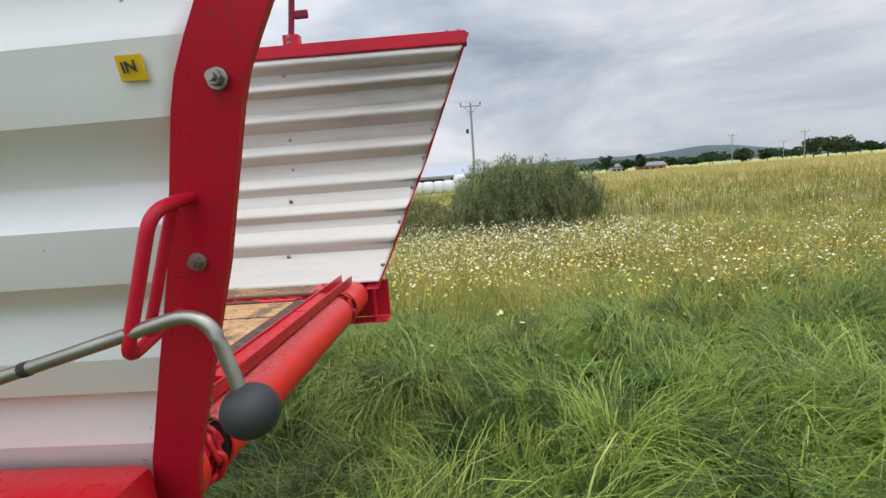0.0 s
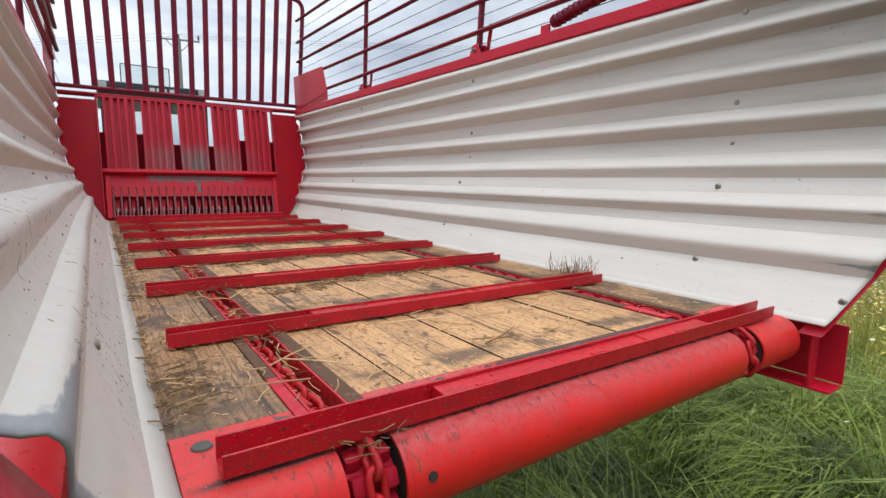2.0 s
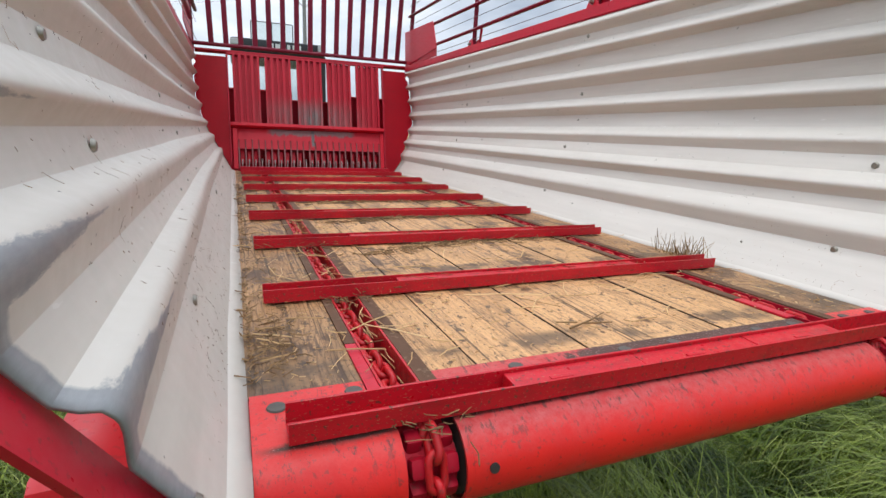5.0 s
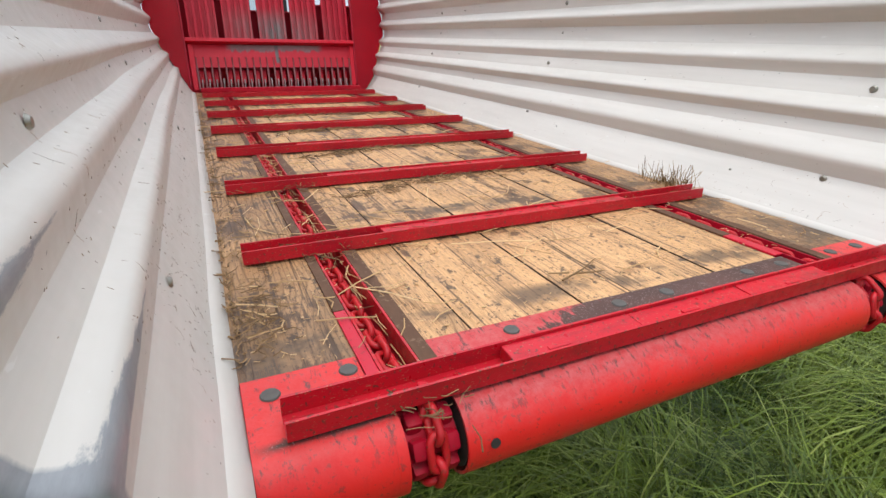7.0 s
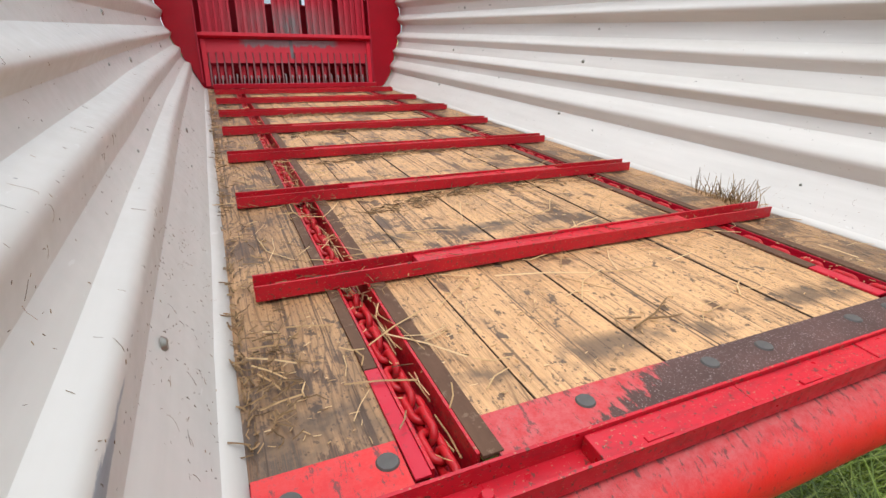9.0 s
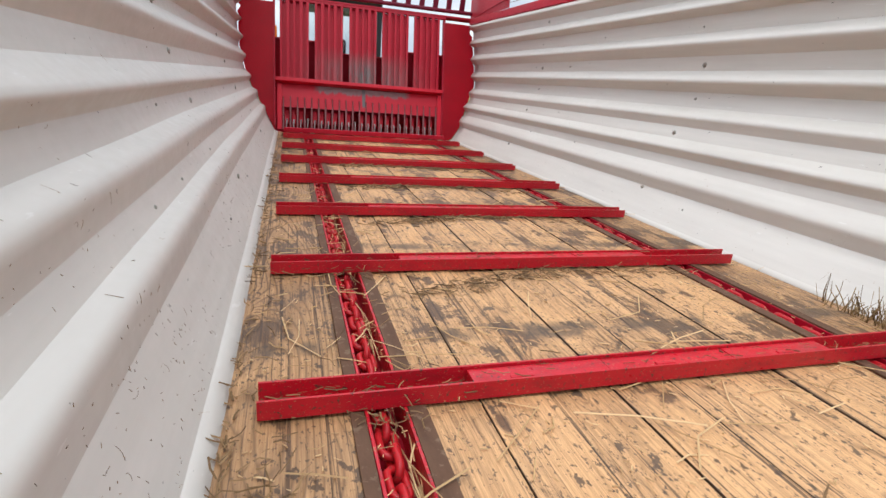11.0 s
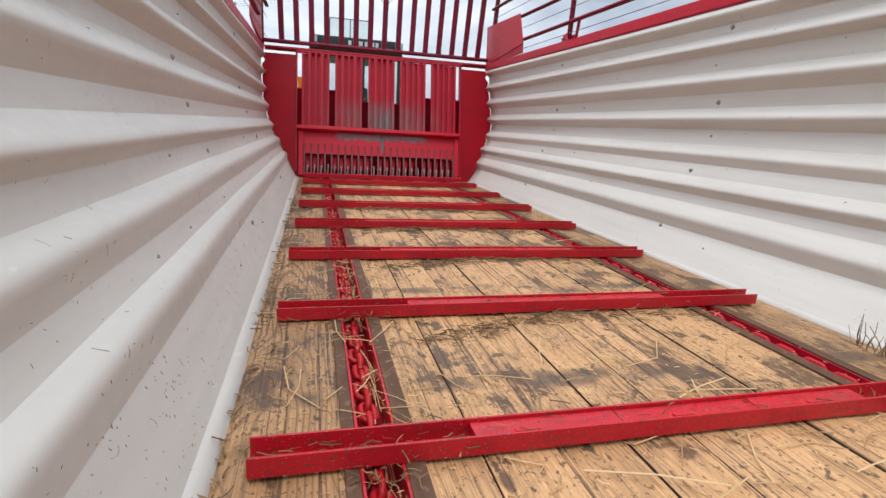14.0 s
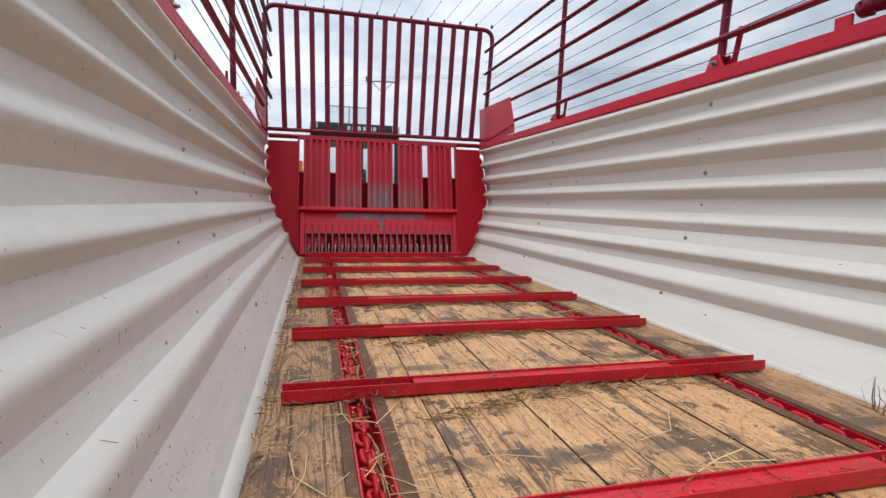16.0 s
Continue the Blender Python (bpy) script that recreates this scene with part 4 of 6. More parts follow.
def scraped():
    """Red paint, scraped to bare grey steel in ragged teeth below the beam."""
    k = Mat("scraped_red_paint", 0.45, 0.0, 0.25)
    x, z = k.axis(0), k.axis(2)
    teeth = k.noise(1.0, 4, 0.7, k.scaled((38, 1, 2)))
    reach = k.calc("ADD", z, k.calc("MULTIPLY", teeth, 0.11))
    worn = k.math("MULTIPLY", k.between(reach, 0.340, 2.0, 0.006), k.between(k.calc("MULTIPLY_ADD", x, 0.5, 0.5), 0.318, 0.665, 0.012))
    stem = k.math("MULTIPLY", k.between(z, 0.20, 0.5, 0.01), k.between(k.calc("MULTIPLY_ADD", x, 0.5, 0.5), 0.486, 0.499, 0.001))
    c = k.mix(k.noise(9, 4), (0.56, 0.012, 0.030), (0.46, 0.010, 0.026))
    c = k.mix(k.math("MULTIPLY", worn, 0.85), c, k.mix(k.noise(30, 4), (0.17, 0.12, 0.12), (0.30, 0.24, 0.24)))
    return k.color(k.mix(stem, c, (0.15, 0.13, 0.13))).m


bm = boxed(-0.64, 0.57, 0.004, 0.009, 0.172 * SL, 0.329 * SL)
part("scraper_plate", on_front(bm), scraped(), WAGON, "slotted red scraper plate rubbed to grey metal")
for i in range(24):
    x = -0.602 + i * 0.0492
    bm = boxed(x - 0.0055, x + 0.0055, -0.020, -0.008, 0.012, 0.195, bevel=0.002)
    sweep(bm, [(x, -0.012, 0.18), (x, -0.014, 0.265)], 0.0042, 6)
    tine = part("tine", on_front(bm), TINE_STEEL, WAGON, "worn steel feed tine")
    part("tine_head", on_front(boxed(x - 0.007, x + 0.007, -0.017, -0.002, 0.258, 0.272, bevel=0.003)), FRONT_RED, tine)
    if i < 23 and i % 7 != 3:
        part("stripper_block", on_front(boxed(x + 0.010, x + 0.039, 0.045, 0.075, 0.090, 0.190, bevel=0.004)), FRONT_RED, WAGON, "red stripper block between the tines")
    hook = sweep(bmesh.new(), rounded([(x + 0.026, 0.075, 0.135), (x + 0.024, 0.030, 0.10), (x + 0.020, 0.012, 0.035)], 0.03, 4), 0.008, 6, 0.6)
    part("feed_hook", on_front(hook), HOOK_STEEL, WAGON, "grey curved feed hook")
for x in (-0.628, 0.556):
    part("comb_end", on_front(boxed(x - 0.016, x + 0.016, -0.015, 0.004, 0.012, 0.365, bevel=0.003)), FRONT_RED, WAGON)
bm = sweep(bmesh.new(), [(-0.60, 3.96, 0.11), (0.60, 3.96, 0.11)], 0.055, 16)
part("feed_rotor", bm, RED_DULL, WAGON, "dark red feed rotor with steel tines", 40)
for i in range(20):
    x = -0.56 + i * 0.059
    a = i * 0.9
    part("rotor_tine", sweep(bmesh.new(), [(x, 3.96, 0.11), (x, 3.96 + 0.10 * math.cos(a), 0.11 + 0.10 * math.sin(a))], 0.009, 6, 0.6), STEEL_AND_SHADE, WAGON)
part("feed_housing", boxed(-0.66, 0.66, 4.08, 4.09, -0.25, 0.28), RED_DULL, WAGON, "dark red sheet steel behind the feed rotor")
part("front_sill", boxed(-0.60, 0.60, 3.69, 3.725, 0.004, 0.034, bevel=0.003), RED, WAGON)
for x0, x1, top in ((-0.70, -0.262, 0.650), (-0.258, 0.25, 0.580), (0.254, 0.70, 0.640)):
    sheet = part("front_back_sheet", boxed(x0, x1, 4.10, 4.106, 0.26, top), RED_DULL, WAGON, "red sheet behind the panels")
    part("sheet_flange", boxed(x0, x1, 4.07, 4.099, top - 0.008, top), RED, sheet)

# head grille and cage
bm = bmesh.new()
sweep(bm, rounded([(-0.922, 4.25, 0.95), (-0.925, 4.25, 1.975), (1.005, 4.25, 1.960), (0.943, 4.25, 0.95)], 0.10, 8), 0.019, 10)
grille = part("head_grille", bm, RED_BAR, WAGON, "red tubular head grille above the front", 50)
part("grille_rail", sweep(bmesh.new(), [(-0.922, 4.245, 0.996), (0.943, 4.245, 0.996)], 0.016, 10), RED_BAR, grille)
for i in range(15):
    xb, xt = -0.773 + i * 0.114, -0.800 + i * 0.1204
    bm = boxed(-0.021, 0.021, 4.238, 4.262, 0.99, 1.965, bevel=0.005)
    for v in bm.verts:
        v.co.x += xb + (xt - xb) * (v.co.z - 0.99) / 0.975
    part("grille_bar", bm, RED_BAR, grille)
CAGE = [(1.066, 1.055), (1.246, 1.185), (1.408, 1.36), (1.583, 1.50), (1.777, 1.655)]
for s in (1, -1):
    xf, xr = (0.945, 0.952) if s > 0 else (-0.880, -0.885)
    for i, (zf, zr) in enumerate(CAGE):
        y0 = 4.27 if i else 3.60
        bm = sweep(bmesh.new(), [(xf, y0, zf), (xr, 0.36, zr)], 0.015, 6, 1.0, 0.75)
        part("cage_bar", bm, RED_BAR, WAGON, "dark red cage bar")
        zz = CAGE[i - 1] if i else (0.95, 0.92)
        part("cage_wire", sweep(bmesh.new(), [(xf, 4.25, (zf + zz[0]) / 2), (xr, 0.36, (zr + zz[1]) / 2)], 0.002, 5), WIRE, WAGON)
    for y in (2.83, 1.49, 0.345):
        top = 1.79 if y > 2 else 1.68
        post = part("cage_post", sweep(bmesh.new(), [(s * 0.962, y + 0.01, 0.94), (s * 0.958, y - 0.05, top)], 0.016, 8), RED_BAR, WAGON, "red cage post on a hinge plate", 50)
        bm = bmesh.new()
        for dx in (-0.028, 0.022):
            b = bmesh.new()
            pr = [(y - 0.05, 0.93), (y + 0.06, 0.93), (y + 0.025, 0.995), (y - 0.012, 1.0)]
            strip(b, pr, s * 0.96 + dx, s * 0.96 + dx + 0.006)
            join(bm, b)
        part("hinge_plate", bm, RED, post)
        b = part("hinge_bolt", HEX, BOLT, post)
        b.matrix_basis = face_x((s * 0.96 - s * 0.028, y + 0.005, 0.968), -s) @ Matrix.Scale(1.5, 4)
        part("hinge_strap", sweep(bmesh.new(), [(s * 0.985, y - 0.03, 0.95), (s * 0.985, y - 0.06, 1.09)], 0.014, 8, 1.0, 0.5), RED_DULL, post)
    # spring strut and its lug
    strut = part("spring_strut", sweep(bmesh.new(), [(s * 0.955, 0.98, 0.985), (s * 0.955, 0.40, 1.09)], 0.024, 12), RED_BAR, WAGON, "red spring strut of the cage", 40)
    bm = bmesh.new()
    coil = []
    for i in range(90):
        a = i * 0.9
        t = i / 89
        c = Vector((s * 0.955, 0.98, 0.985)).lerp(Vector((s * 0.955, 0.62, 1.046)), t)
        coil.append(c + Vector((0.026 * math.cos(a), 0, 0.026 * math.sin(a))))
    part("coil", sweep(bm, coil, 0.005, 5), RED_BAR, strut, "", 60)
    part("strut_lug", boxed(s * 0.955 - 0.006, s * 0.955 + 0.006, 1.00, 1.05, 0.92, 0.985, bevel=0.003), RED, strut)
    # latch bracket near the open end, and the cable that tightens the cage
    latch = part("latch_bracket", boxed(s * 0.955 - 0.022, s * 0.955 + 0.022, 0.10, 0.165, 0.919, 0.975, bevel=0.003), RED, WAGON, "red latch bracket with two bolts on the rail")
    part("latch_arm", sweep(bmesh.new(), [(s * 0.955, 0.135, 0.965), (s * 0.955, 0.115, 1.13)], 0.013, 8, 1.0, 0.7), RED_BAR, latch)
    part("latch_ear", boxed(s * 0.955 - 0.008, s * 0.955 + 0.008, 0.055, 0.115, 1.035, 1.07, bevel=0.008), RED_BAR, latch)
    for zz in (0.940, 0.962):
        b = part("latch_bolt", HEX, BOLT, latch)
        b.matrix_basis = face_x((s * 0.955 - s * 0.0225, 0.14, zz), -s)
    cable = part("tension_cable", sweep(bmesh.new(), [(s * 0.95, 1.49, 1.07), (s * 0.95, 0.58, 1.085)], 0.002, 5), WIRE, WAGON)
    part("tension_spring", sweep(bmesh.new(), [(s * 0.95, 0.58, 1.085), (s * 0.95, 0.44, 1.09)], 0.010, 10), STEEL_AND_SHADE, cable, "dark tension spring")
    # folded plate at the front corner
    bm = bmesh.new()
    pr = [(4.27, 0.955), (4.30, 1.27), (3.56, 1.245), (3.46, 1.03)]
    strip(bm, pr, s * 0.915, s * 0.921)
    b = bmesh.new()
    v = [b.verts.new(p) for p in ((s * 0.921, 4.27, 0.955), (s * 0.921, 3.46, 1.03), (s * 0.90, 3.40, 0.955), (s * 0.90, 4.27, 0.955))]
    b.faces.new(v)
    bmesh.ops.solidify(b, geom=list(b.faces), thickness=0.005)
    join(bm, b)
    part("corner_shield", bm, RED, WAGON, "red folded sheet at the front top corner")
for i in range(14):
    x = -0.900 + i * 0.1455
    part("roof_wire", sweep(bmesh.new(), [(x, 4.25, 1.985), (x, 0.36, 1.86)], 0.0017, 5), WIRE, WAGON)
    part("wire_clip", boxed(x - 0.006, x + 0.006, 4.235, 4.265, 1.98, 2.005), STEEL_AND_SHADE, WAGON)
# underframe and running gear
for s in (-1, 1):
    part("frame_beam", boxed(s * 0.40 - 0.03, s * 0.40 + 0.03, 0.10, 4.6, -0.22, -0.054, bevel=0.004), RED_DULL, WAGON, "red longitudinal frame beam")
    part("outer_beam", boxed(s * 0.63 - 0.012, s * 0.63 + 0.012, -0.08, 3.8, -0.10, -0.004, bevel=0.003), RED_DULL, WAGON)
    bm = bmesh.new()
    bmesh.ops.create_cone(bm, cap_ends=True, segments=40, radius1=0.42, radius2=0.42, depth=0.30, matrix=Matrix.Translation((s * 0.72, 2.1, -0.58)) @ Euler((0, math.pi / 2, 0)).to_matrix().to_4x4())
    bmesh.ops.bevel(bm, geom=[e for e in bm.edges if len(e.link_faces) == 2 and e.calc_face_angle(0) > 1], offset=0.05, segments=3, affect="EDGES")
    wheel = part("wheel", bm, RUBBER, WAGON, "black ribbed farm tyre", 40)
    bm = bmesh.new()
    bmesh.ops.create_cone(bm, cap_ends=True, segments=30, radius1=0.2, radius2=0.15, depth=0.32, matrix=Matrix.Translation((s * 0.72, 2.1, -0.58)) @ Euler((0, math.pi / 2, 0)).to_matrix().to_4x4())
    part("rim", bm, RED, wheel)
part("axle", sweep(bmesh.new(), [(-0.6, 2.1, -0.58), (0.6, 2.1, -0.58)], 0.045, 12), STEEL_AND_SHADE, WAGON)
for y in (0.3, 1.6, 2.9):
    part("cross_beam", boxed(-0.60, 0.60, y, y + 0.06, -0.30, -0.222), RED_DULL, WAGON)
part("drawbar", sweep(bmesh.new(), [(0, 4.5, -0.2), (0.1, 6.2, -0.45)], 0.07, 8), RED_DULL, WAGON)
part("front_deck", boxed(-0.66, 0.66, 4.08, 4.6, -0.27, -0.24), RED_DULL, WAGON)

# boards
BOARD = mesh_of(boxed(-0.0514, 0.0514, 0.0, 3.68, -0.024, 0.0, bevel=0.0012), "plank", WOOD)
EDGE_BOARD = mesh_of(boxed(-0.0395, 0.0395, 0.0, 3.68, -0.024, 0.0, bevel=0.002), "plank", WOOD)
for i in range(8):
    plank = part("plank", EDGE_BOARD if i in (0, 7) else BOARD, WOOD, WAGON)
    x = (-0.3535, 0.3535)[i == 7] if i in (0, 7) else -0.36575 + i * 0.1045
    plank.matrix_basis = Matrix.Translation((x, 0.024, 0.0012 * math.sin(i * 2.3)))
for x0, x1 in ((-0.643, -0.4895), (0.4895, 0.6515)):
    w = (x1 - x0) / 2
    plank = part("plank", boxed(-w, w, 0.0, 3.676, -0.024, 0.0, bevel=0.0015), WOOD, WAGON)
    plank.matrix_basis = Matrix.Translation(((x0 + x1) / 2, 0.024, 0.0))

# ---- the tractor in front ----
TRACTOR = thing("tractor", (0.18, 10.2, GZ), "older tractor with a black cab roof before the wagon", "tractor")
roof = part("cab_roof", boxed(-0.62, 0.92, 8.95, 10.9, 1.55, 1.79, bevel=0.05), CAB_BLACK, TRACTOR, "black cab roof", 40)
for x in (-0.55, 0.86):
    part("work_lamp", boxed(x - 0.065, x + 0.065, 8.88, 8.948, 1.66, 1.76, bevel=0.012), LAMP_GLASS, roof, "square work lamp")
for i, (x, w) in enumerate(((0.04, 0.05), (0.13, 0.075), (0.22, 0.06), (0.31, 0.05), (0.41, 0.07), (0.49, 0.05))):
    part("lettering", boxed(x - w / 2, x + w / 2, 8.942, 8.949, 1.665, 1.735), LETTER, roof)
for x in (-0.54, 0.90):
    part("cab_pillar", boxed(x - 0.04, x + 0.04, 9.0, 9.08, 0.3, 1.60, bevel=0.01), CAB_BLACK, TRACTOR)
part("cab_pillar", boxed(0.26, 0.30, 9.0, 9.05, 0.3, 1.60, bevel=0.01), CAB_BLACK, TRACTOR)
pane = part("rear_window", boxed(-0.498, 0.858, 9.03, 9.035, 0.42, 1.59), GLASS_MAT, TRACTOR, "clear cab rear window")
pane.visible_shadow = False
hatch = bmesh.new()
for x in (-0.28, 0.06, 0.41):
    box(hatch, x - 0.008, x + 0.008, 9.2, 9.216, 1.80, 2.10)
box(hatch, -0.28, 0.41, 9.2, 9.216, 2.10, 2.112)
part("roof_hatch", hatch, WIRE, roof, "raised roof hatch frame")
hatch_pane = part("hatch_pane", boxed(-0.275, 0.405, 9.206, 9.21, 1.805, 2.098), GLASS_MAT, roof)
hatch_pane.visible_shadow = False
part("seat", boxed(-0.05, 0.42, 9.6, 9.75, 0.2, 1.05, bevel=0.06), RUBBER, TRACTOR, "black driver's seat", 40)
part("rear_body", boxed(-0.5, 0.86, 8.9, 10.9, -0.35, 0.32, bevel=0.06), CAB_GREEN, TRACTOR)
part("console", boxed(-0.42, -0.22, 9.3, 9.9, 0.32, 0.95, bevel=0.03), CAB_GREEN, TRACTOR)
part("tail_lamp", boxed(-0.80, -0.735, 8.9, 8.94, 0.915, 1.10, bevel=0.012), ORANGE, TRACTOR, "orange indicator lamp")
part("lamp_post", boxed(-0.785, -0.745, 8.941, 8.98, -0.2, 1.0), CAB_BLACK, TRACTOR)
part("hose", sweep(bmesh.new(), rounded([(0.45, 8.85, 0.2), (0.50, 8.8, 0.9), (0.62, 8.85, 1.5)], 0.2), 0.02, 8), RUBBER, TRACTOR, "black hydraulic hoses", 50)
part("hood", boxed(-0.2, 0.56, 10.95, 12.8, -0.1, 0.6, bevel=0.08), RED_DULL, TRACTOR, "tractor hood", 40)
for x in (-0.75, 1.1):
    for y, r in ((9.9, 0.75), (12.3, 0.5)):
        bm = bmesh.new()
        bmesh.ops.create_cone(bm, cap_ends=True, segments=36, radius1=r, radius2=r, depth=0.42, matrix=Matrix.Translation((x, y, GZ + r)) @ Euler((0, math.pi / 2, 0)).to_matrix().to_4x4())
        wheel = part("wheel", bm, RUBBER, TRACTOR, "black tractor tyre", 40)
        bm = bmesh.new()
        bmesh.ops.create_cone(bm, cap_ends=True, segments=30, radius1=r * 0.55, radius2=r * 0.5, depth=0.44, matrix=Matrix.Translation((x, y, GZ + r)) @ Euler((0, math.pi / 2, 0)).to_matrix().to_4x4())
        part("rim", bm, LAMP_GLASS, wheel)
    part("fender", boxed(x - 0.25, x + 0.25, 9.3, 10.5, 0.52, 0.58, bevel=0.02), RED_DULL, TRACTOR)


# ---- poles and wires ----
def power_pole(at, height, turn, arms=True):
    e = thing("power_pole", at, "grey weathered power pole with a cross arm and insulators", "power pole", "overhead power line")
    top = Vector(at) + Vector((0, 0, height))
    part("pole", sweep(bmesh.new(), [at, top], 0.15 * height / 9, 10, 0.7), POLE, e, "", 50)
    d = Vector((math.cos(turn), math.sin(turn), 0))
    h = 1.15 * height / 9.5
    if not arms:
        h *= 0.8
    arm = sweep(bmesh.new(), [top - d * h + Vector((0, 0, -0.1)), top + d * h + Vector((0, 0, -0.1))], 0.06, 6)
    for s in (-1, 1):
        sweep(arm, [top + d * s * h * 0.65 + Vector((0, 0, -0.1)), top + Vector((0, 0, -0.95))], 0.03, 5)
    arm_ob = part("cross_arm", arm, POLE, e)
    for k in (-1, 0, 1):
        p = top + d * h * k * 0.95
        part("insulator", sweep(bmesh.new(), [p, p + Vector((0, 0, 0.28))], 0.06, 8), BARK, arm_ob)
    return e


power_pole((56, -0.65, GZ), 9.3, radians(95))
part("fuse_box", boxed(55.8, 55.95, -0.30, 0.0, 5.3, 5.75, bevel=0.03), BARN_DARK, bpy.data.objects["power_pole"])
power_pole((140, -69.2, GZ), 7.7, radians(70))
power_pole((140, -87.6, GZ), 7.3, radians(70))
power_pole((200, -117, GZ), 6.6, radians(70))
power_pole((4.55, 40, GZ), 10.85, radians(-12))
LINE = thing("power_line", (56, -0.65, GZ), "three thin sagging power line wires", "power line")
for k in (-1.05, 0, 1.05):
    a, b, c = Vector((56, -0.65 + k, 8.5)), Vector((4.55 + k, 40, 10.0)), Vector((-60, 90, 9.6))
    for p, q, n in ((a, b, 12), (b, c, 12)):
        part("wire", sweep(bmesh.new(), [p.lerp(q, i / n) - Vector((0, 0, 2.6 * (i / n) * (1 - i / n))) for i in range(n + 1)], 0.007, 4), WIRE, LINE)

# ---- barn, bales, houses, woods ----
BARN_T = thing("barn", (57, 6, GZ), "long low white barn with a pale sheet roof", "barn")
part("barn_wall", boxed(58, 66, -1.3, 16, GZ, 0.9), BARN, BARN_T)
part("barn_opening", boxed(57.95, 57.99, 3.0, 7.6, GZ, 0.55), BARN_DARK, BARN_T)
part("barn_opening", boxed(57.95, 57.99, -0.6, 2.2, 0.0, 0.62), BARN_DARK, BARN_T)
bm = bmesh.new()
pr = [(57.2, 0.78), (61.8, 2.0), (66.6, 0.78), (66.6, 0.9), (61.8, 2.12), (57.2, 0.9)]
a = [bm.verts.new((x, -1.6, z)) for x, z in pr]
b = [bm.verts.new((x, 16.4, z)) for x, z in pr]
for i in range(6):
    bm.faces.new((a[i], a[(i + 1) % 6], b[(i + 1) % 6], b[i]))
bm.faces.new(a)
bm.faces.new(b[::-1])
part("barn_roof", bm, ROOF, BARN_T, "pale blue-grey sheet roof")
part("chimney", boxed(61.5, 61.9, 5.9, 6.3, 1.9, 2.75), POLE, BARN_T)
part("chimney", boxed(61.5, 61.8, 10.1, 10.4, 1.9, 2.5), POLE, BARN_T)
bm = bmesh.new()
bmesh.ops.create_uvsphere(bm, u_segments=18, v_segments=12, radius=0.62)
for v in bm.verts:
    v.co.z = max(-0.55, min(0.55, v.co.z * 1.15))
    v.co.x *= 1.1
    v.co.y *= 1.1
BALE = mesh_of(bm, "bale", FILM, 60)
rng = random.Random(3)
for i in range(14):
    for lvl in range(2 if i in (4, 5, 11) else 1):
        bale = part("wrapped_bale", BALE, FILM)
        bale.matrix_world = Matrix.Translation((53 + rng.uniform(-0.2, 0.2), 13.5 - i * 1.14, GZ + 0.68 + lvl * 0.75)) @ Euler((0, 0, rng.uniform(0, 6))).to_matrix().to_4x4() @ Matrix.Diagonal((1.05, 1.05, 1.2 if lvl == 0 else 0.8, 1))
        tagged(bale, "round silage bale in white film stacked by the barn", "bale", "stacked bales")


def house(at, w, d, h, wall, yaw=0.0, rise=2.0):
    e = thing("house", at, "small wooden house with a grey roof far across the field", "house", "far houses")
    x, y, z = at
    part("house_wall", boxed(x - d / 2, x + d / 2, y - w / 2, y + w / 2, z, z + h), wall, e)
    bm = bmesh.new()
    pr = [(-d / 2 - 0.4, h), (0, h + rise), (d / 2 + 0.4, h), (d / 2 + 0.4, h + 0.2), (0, h + rise + 0.2), (-d / 2 - 0.4, h + 0.2)]
    a = [bm.verts.new((x + p, y - w / 2 - 0.4, z + q)) for p, q in pr]
    b = [bm.verts.new((x + p, y + w / 2 + 0.4, z + q)) for p, q in pr]
    for i in range(6):
        bm.faces.new((a[i], a[(i + 1) % 6], b[(i + 1) % 6], b[i]))
    bm.faces.new(a)
    bm.faces.new(b[::-1])
    part("house_roof", bm, TILE, e)
    for k in (-0.3, 0.0, 0.3):
        part("house_window", boxed(x - d / 2 - 0.06, x - d / 2 - 0.01, y + k * w - 0.5, y + k * w + 0.5, z + h * 0.4, z + h * 0.75), BARN_DARK, e)


house((182, -62, GZ - 0.6), 8, 7, 1.8, HOUSE_RED, 0, 1.2)
house((184, -51, GZ - 0.6), 5, 6, 2.0, HOUSE_PALE, 0, 1.2)


def leaves_mesh(name, pts, sizes, material, rng, narrow=0.35, up=0.0):
    """One mesh of many small pointed leaves, one at each point."""
    n = len(pts)
    pts = np.asarray(pts, float)
    d = rng.normal(size=(n, 3))
    d[:, 2] = np.abs(d[:, 2]) * (1 + up * 3) + up
    d /= np.linalg.norm(d, axis=1)[:, None]
    s = np.cross(d, rng.normal(size=(n, 3)))
    s /= np.linalg.norm(s, axis=1)[:, None]
    L = np.asarray(sizes)[:, None]
    v = np.stack([pts, pts + d * L * 0.5 + s * L * narrow * 0.5, pts + d * L, pts + d * L * 0.5 - s * L * narrow * 0.5], 1).reshape(-1, 3)
    me = bpy.data.meshes.new(name)
    me.vertices.add(4 * n)
    me.vertices.foreach_set("co", v.ravel())
    me.loops.add(4 * n)
    me.loops.foreach_set("vertex_index", np.arange(4 * n))
    me.polygons.add(n)
    me.polygons.foreach_set("loop_start", np.arange(n) * 4)
    me.update(calc_edges=True)
    me.materials.append(material)
    return me


